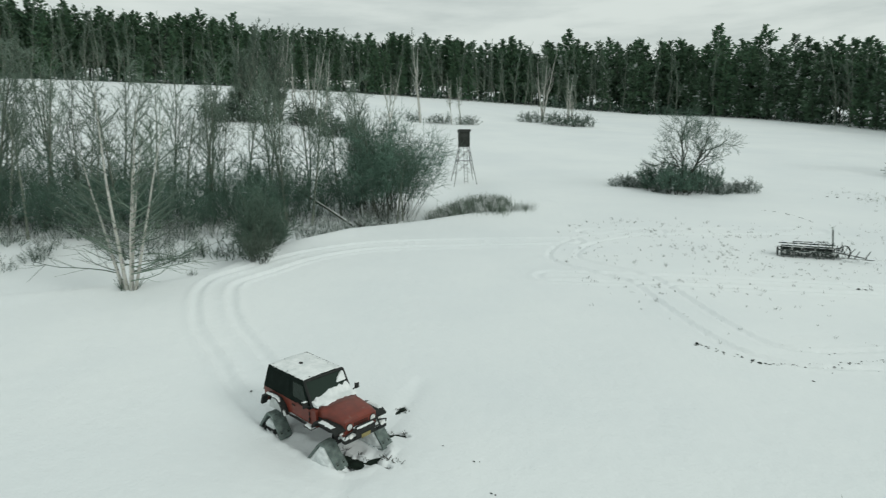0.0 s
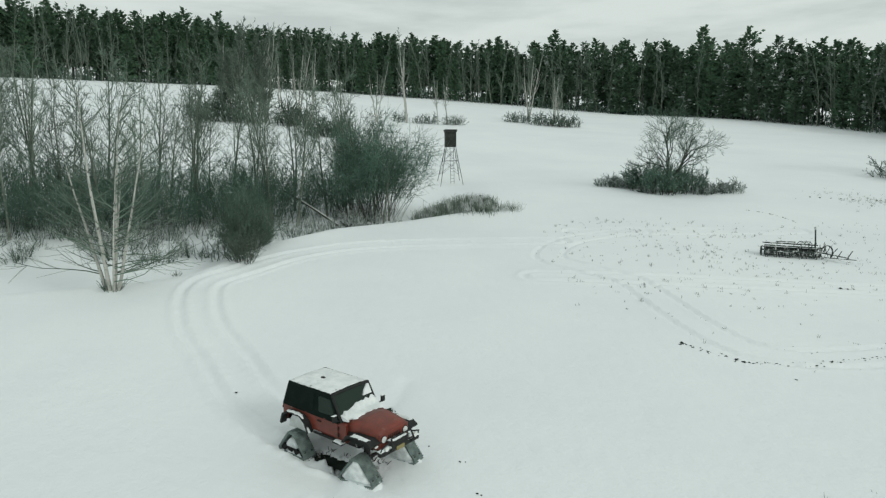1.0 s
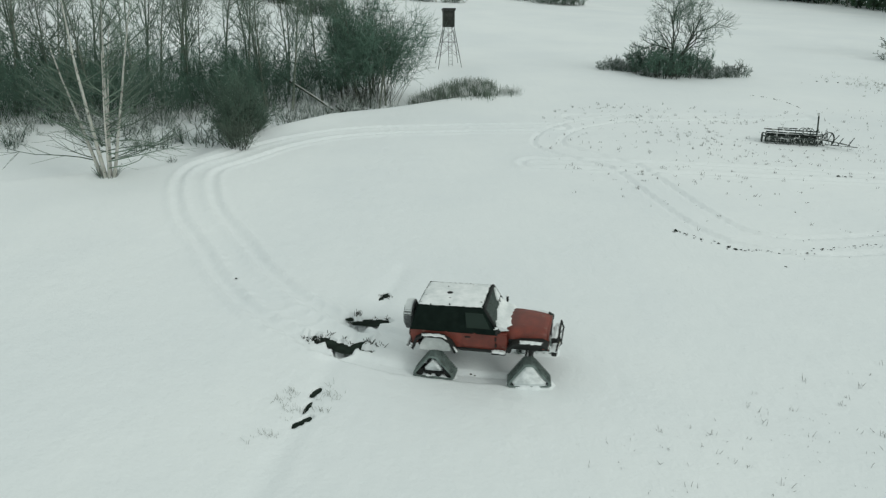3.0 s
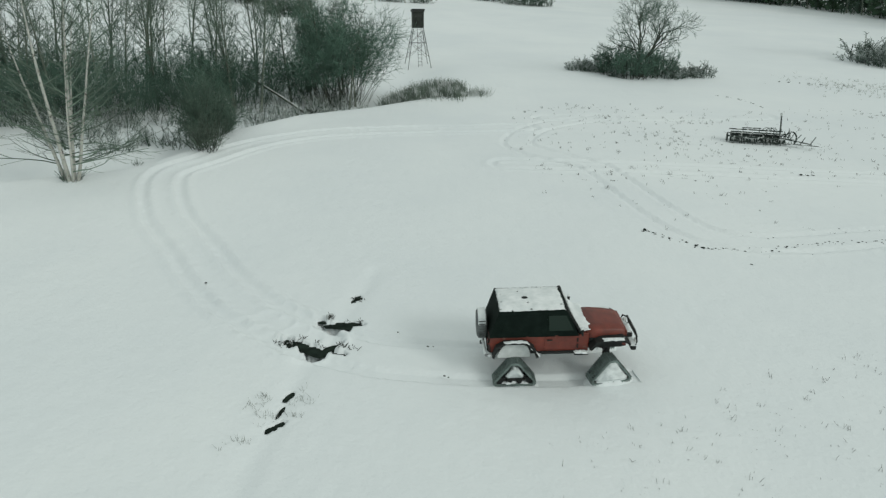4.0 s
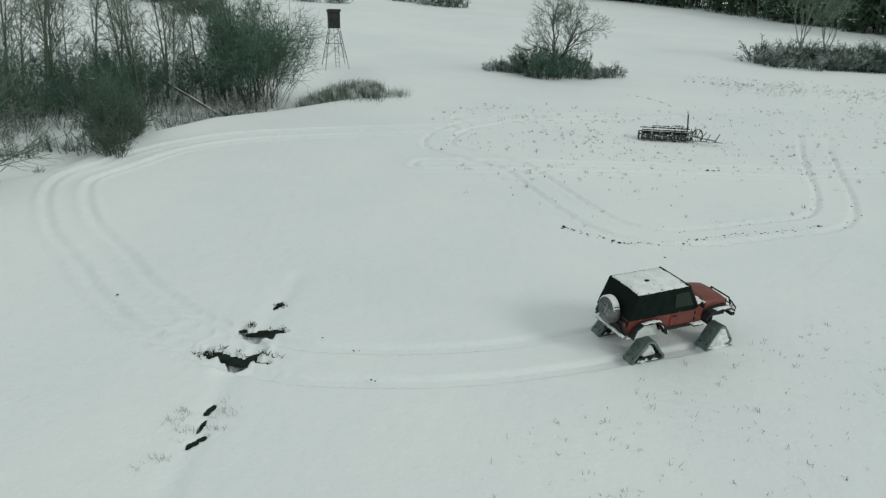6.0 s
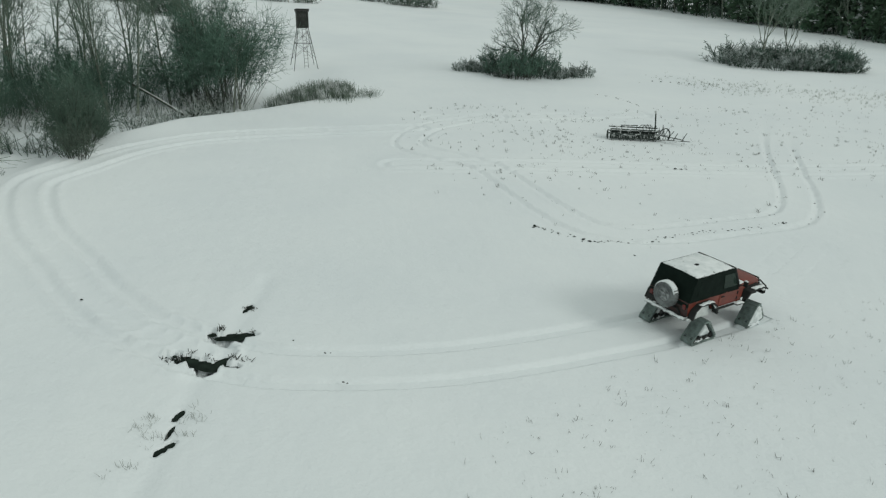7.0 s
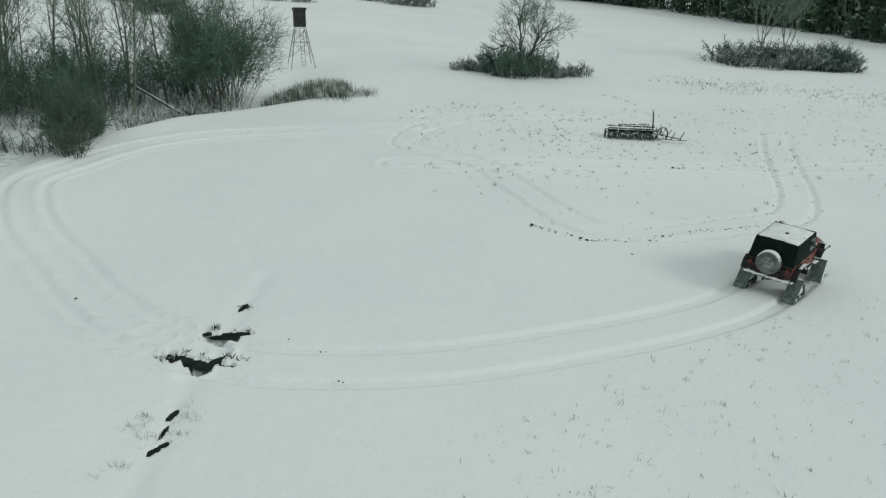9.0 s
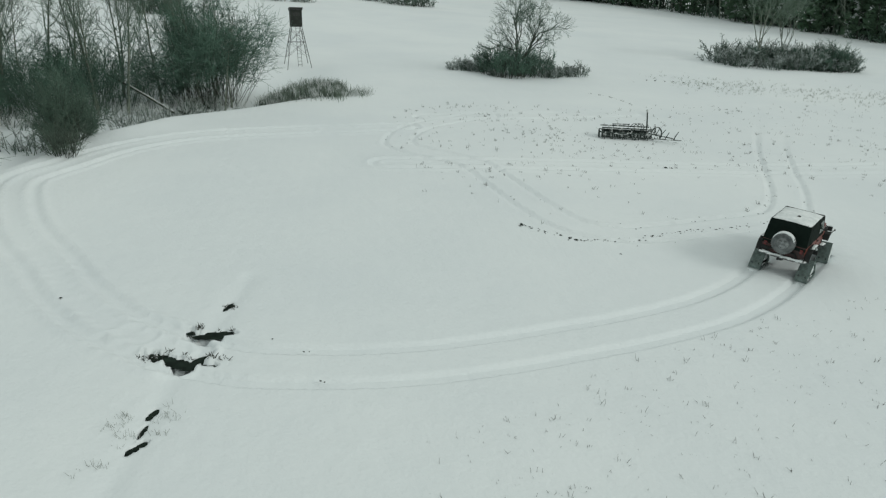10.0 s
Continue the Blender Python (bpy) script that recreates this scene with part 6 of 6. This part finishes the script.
    for s in (-1, 1):
        add_tube(bm, [(1.86, s * 0.72, 0.84), (1.91, s * 0.70, 1.02), (1.95, s * 0.42, 1.12)], 0.022, 8)
    part("brush_guard", bm, PLASTIC, front, "black tubular brush guard")
    bm = bmesh.new()
    add_wheel(bm, (1.82, 0, 0.97), 0.075, 0.42, 14)
    add_box(bm, 1.82, 0.27, 0.97, 0.16, 0.12, 0.17, 0.02)
    add_box(bm, 1.82, -0.27, 0.97, 0.16, 0.12, 0.17, 0.02)
    part("winch", bm, CHASSIS, front)
    for s in (-1, 1):
        bm = bmesh.new()
        add_wheel(bm, (0, 0, 0), 0.065, 0.06, 16)
        part("fog_lamp", bm, LENS, front, m=pose(1.92, s * 0.54, 0.97, 0, 0, 90))
        bm = bmesh.new()
        snow_lump(bm, 1.77, 1.91, min(s * 0.30, s * 0.72), max(s * 0.30, s * 0.72), lambda x, y: 0.906, 0.06, 111 + s, 4, 7)
        part("snow_cover", bm, SNOW_CAP, front, "snow lying on the front bumper")
    bm = bmesh.new()
    snow_lump(bm, 1.75, 1.88, -0.30, 0.30, lambda x, y: 1.05, 0.05, 121, 4, 8)
    part("snow_cover", bm, SNOW_CAP, front, "snow lying on the winch")
    bm = bmesh.new()
    add_box(bm, 1.92, -0.02, 0.84, 0.02, 0.30, 0.11, 0.006)
    part("front_plate", bm, PLATE, front)
    # axles, frame rails and springs
    for x in (-AXLE, AXLE):
        bm = bmesh.new()
        add_tube(bm, [(x, -0.75, 0.50), (x, 0.75, 0.50)], 0.05, 8)
        bmesh.ops.create_uvsphere(bm, u_segments=12, v_segments=8, radius=0.14, matrix=Matrix.Translation((x, 0.12, 0.50)))
        part("axle", bm, CHASSIS, car)
        for s in (-1, 1):
            bm = bmesh.new()
            add_tube(bm, [(x, s * 0.50, 0.50), (x, s * 0.50, 0.98)], 0.06, 8)
            add_tube(bm, [(x - 0.12, s * 0.52, 0.55), (x - 0.06, s * 0.50, 1.0)], 0.03, 8)
            part("suspension", bm, CHASSIS, car)
    for s in (-1, 1):
        bm = bmesh.new()
        add_box(bm, -0.05, s * 0.36, 0.76, 3.5, 0.08, 0.10, 0.01)
        part("frame_rail", bm, CHASSIS, car)
    bm = bmesh.new()
    add_box(bm, -0.05, 0, 0.60, 1.5, 0.62, 0.24, 0.05)
    add_box(bm, 0.1, 0.08, 0.48, 0.6, 0.36, 0.16, 0.05)
    part("gearbox_guard", bm, CHASSIS, car)
    bm = bmesh.new()
    add_box(bm, -1.45, 0, 0.72, 0.62, 0.9, 0.22, 0.04)
    part("fuel_tank", bm, CHASSIS, car)
    bm = bmesh.new()
    for x0, x1 in ((-1.2, -0.7), (0.6, 1.2)):
        add_tube(bm, [(x0, 0.1, 0.56), (x1, 0.1, 0.56)], 0.035, 8)
    part("drive_shaft", bm, CHASSIS, car)
    wheels = []
    for x in (-AXLE, AXLE):
        for s in (-1, 1):
            wheels.append(build_track_unit(car, x, s, 9 if x > 0 else 0))
    # the body rides high on the tracks
    for child in car.children:
        lift = 0.06 if child.name.startswith("track_unit") else 0.13
        child.matrix_basis = Matrix.Translation((0, 0, lift)) @ child.matrix_basis
    return car, wheels


car, sprockets = build_vehicle()
# ---------------------------------------------------------------- the snow that the tracks press down
def build_rut_snow():
    """Slabs of the snow cover in the way of the tracks, and when each is pressed down."""
    slabs = []
    line = DRIVEN
    s_along = np.concatenate([[0], np.cumsum(np.linalg.norm(np.diff(line, axis=0), axis=1))])
    step = 0.6
    for side in (-1, 1):
        for k in range(int((s_along[-1]) / step)):
            rows = []
            for u in np.linspace(k * step, (k + 1) * step, 5):
                p = np.array([np.interp(u, s_along, line[:, 0]), np.interp(u, s_along, line[:, 1])])
                q = np.array([np.interp(u + 0.05, s_along, line[:, 0]), np.interp(u + 0.05, s_along, line[:, 1])])
                d = q - p if np.linalg.norm(q - p) > 1e-6 else line[-1] - line[-2]
                d = d / np.linalg.norm(d)
                nrm = np.array((-d[1], d[0]))
                rows.append([p + nrm * (side * GAUGE + w) for w in (-0.42, -0.33, -0.2, -0.1, 0, 0.1, 0.2, 0.33, 0.42)])
            pts = np.array(rows).reshape(-1, 2)
            z = snow_height(pts[:, 0], pts[:, 1], ())
            z[0::9] -= 0.002
            z[8::9] -= 0.002
            top = [(x, y, h + 0.001) for (x, y), h in zip(pts, z)]
            v = top + top + [(x, y, h - 0.15) for (x, y), h in zip(pts, z)]
            f, n = [], 45
            for i in range(4):
                for j in range(8):
                    a = i * 9 + j
                    f.append((a, a + 9, a + 10, a + 1))
            ring = [j for j in range(9)] + [9 * i + 8 for i in range(1, 5)] + [36 + j for j in range(7, -1, -1)] + [9 * i for i in range(3, 0, -1)]
            for a, b in zip(ring, ring[1:] + ring[:1]):
                f.append((n + a, n + b, 2 * n + b, 2 * n + a))
            me = mesh_of("snow_slab", v, f, SNOW)
            me.polygons.foreach_set("use_smooth", [p.index < 32 for p in me.polygons])
            ob = tagged(piece("snow_slab", me), "patch of fresh snow that a track presses into a rut", "snow", "rut snow")
            # the front track's leading edge reaches the middle of the slab at this time
            mid = (k + 0.5) * step
            wet = min(math.hypot(pts[22][0] - hx, pts[22][1] - hy) - a for hx, hy, a, _, _ in HOLES) < 0.4
            slabs.append((ob, mid, 0.42 if wet else 0.12))
    return slabs


rut_snow = build_rut_snow()


def motions():
    rows = []
    for t, m in DRIVE_POSES:
        rows.append((t, m))
    walk(car, rows)
    # sprockets turn with the way covered
    times = np.arange(0, 10.01, 0.1)
    way = np.interp(times, [t for t, _ in DRIVE_POSES], DRIVE_WAY)
    for wheel in sprockets:
        base = wheel.matrix_basis.translation.copy()
        walk(wheel, [(float(t), Matrix.Translation(base) @ Matrix.Rotation(-(s - way[0]) / 0.26, 4, "Y").inverted()) for t, s in zip(times, way)])
    for ob, mid, down in rut_snow:
        t = float(np.interp(mid, FRONT_WAY, FRONT_TIMES, left=-1.0, right=99.0))
        if t >= 9.9:
            continue
        t0, t1 = max(0.0, t - 0.12), max(0.15, t + 0.16)
        up, low = Matrix.Translation((0, 0, min(0.0, down))), Matrix.Translation((0, 0, -max(0.0, down)))
        keys = [(0.0, up if t0 > 0.02 else low), (t0, up), (t1, low), (10.0, low)] if t0 > 0.04 else [(0.0, low), (10.0, low)]
        walk(ob, keys)


motions()
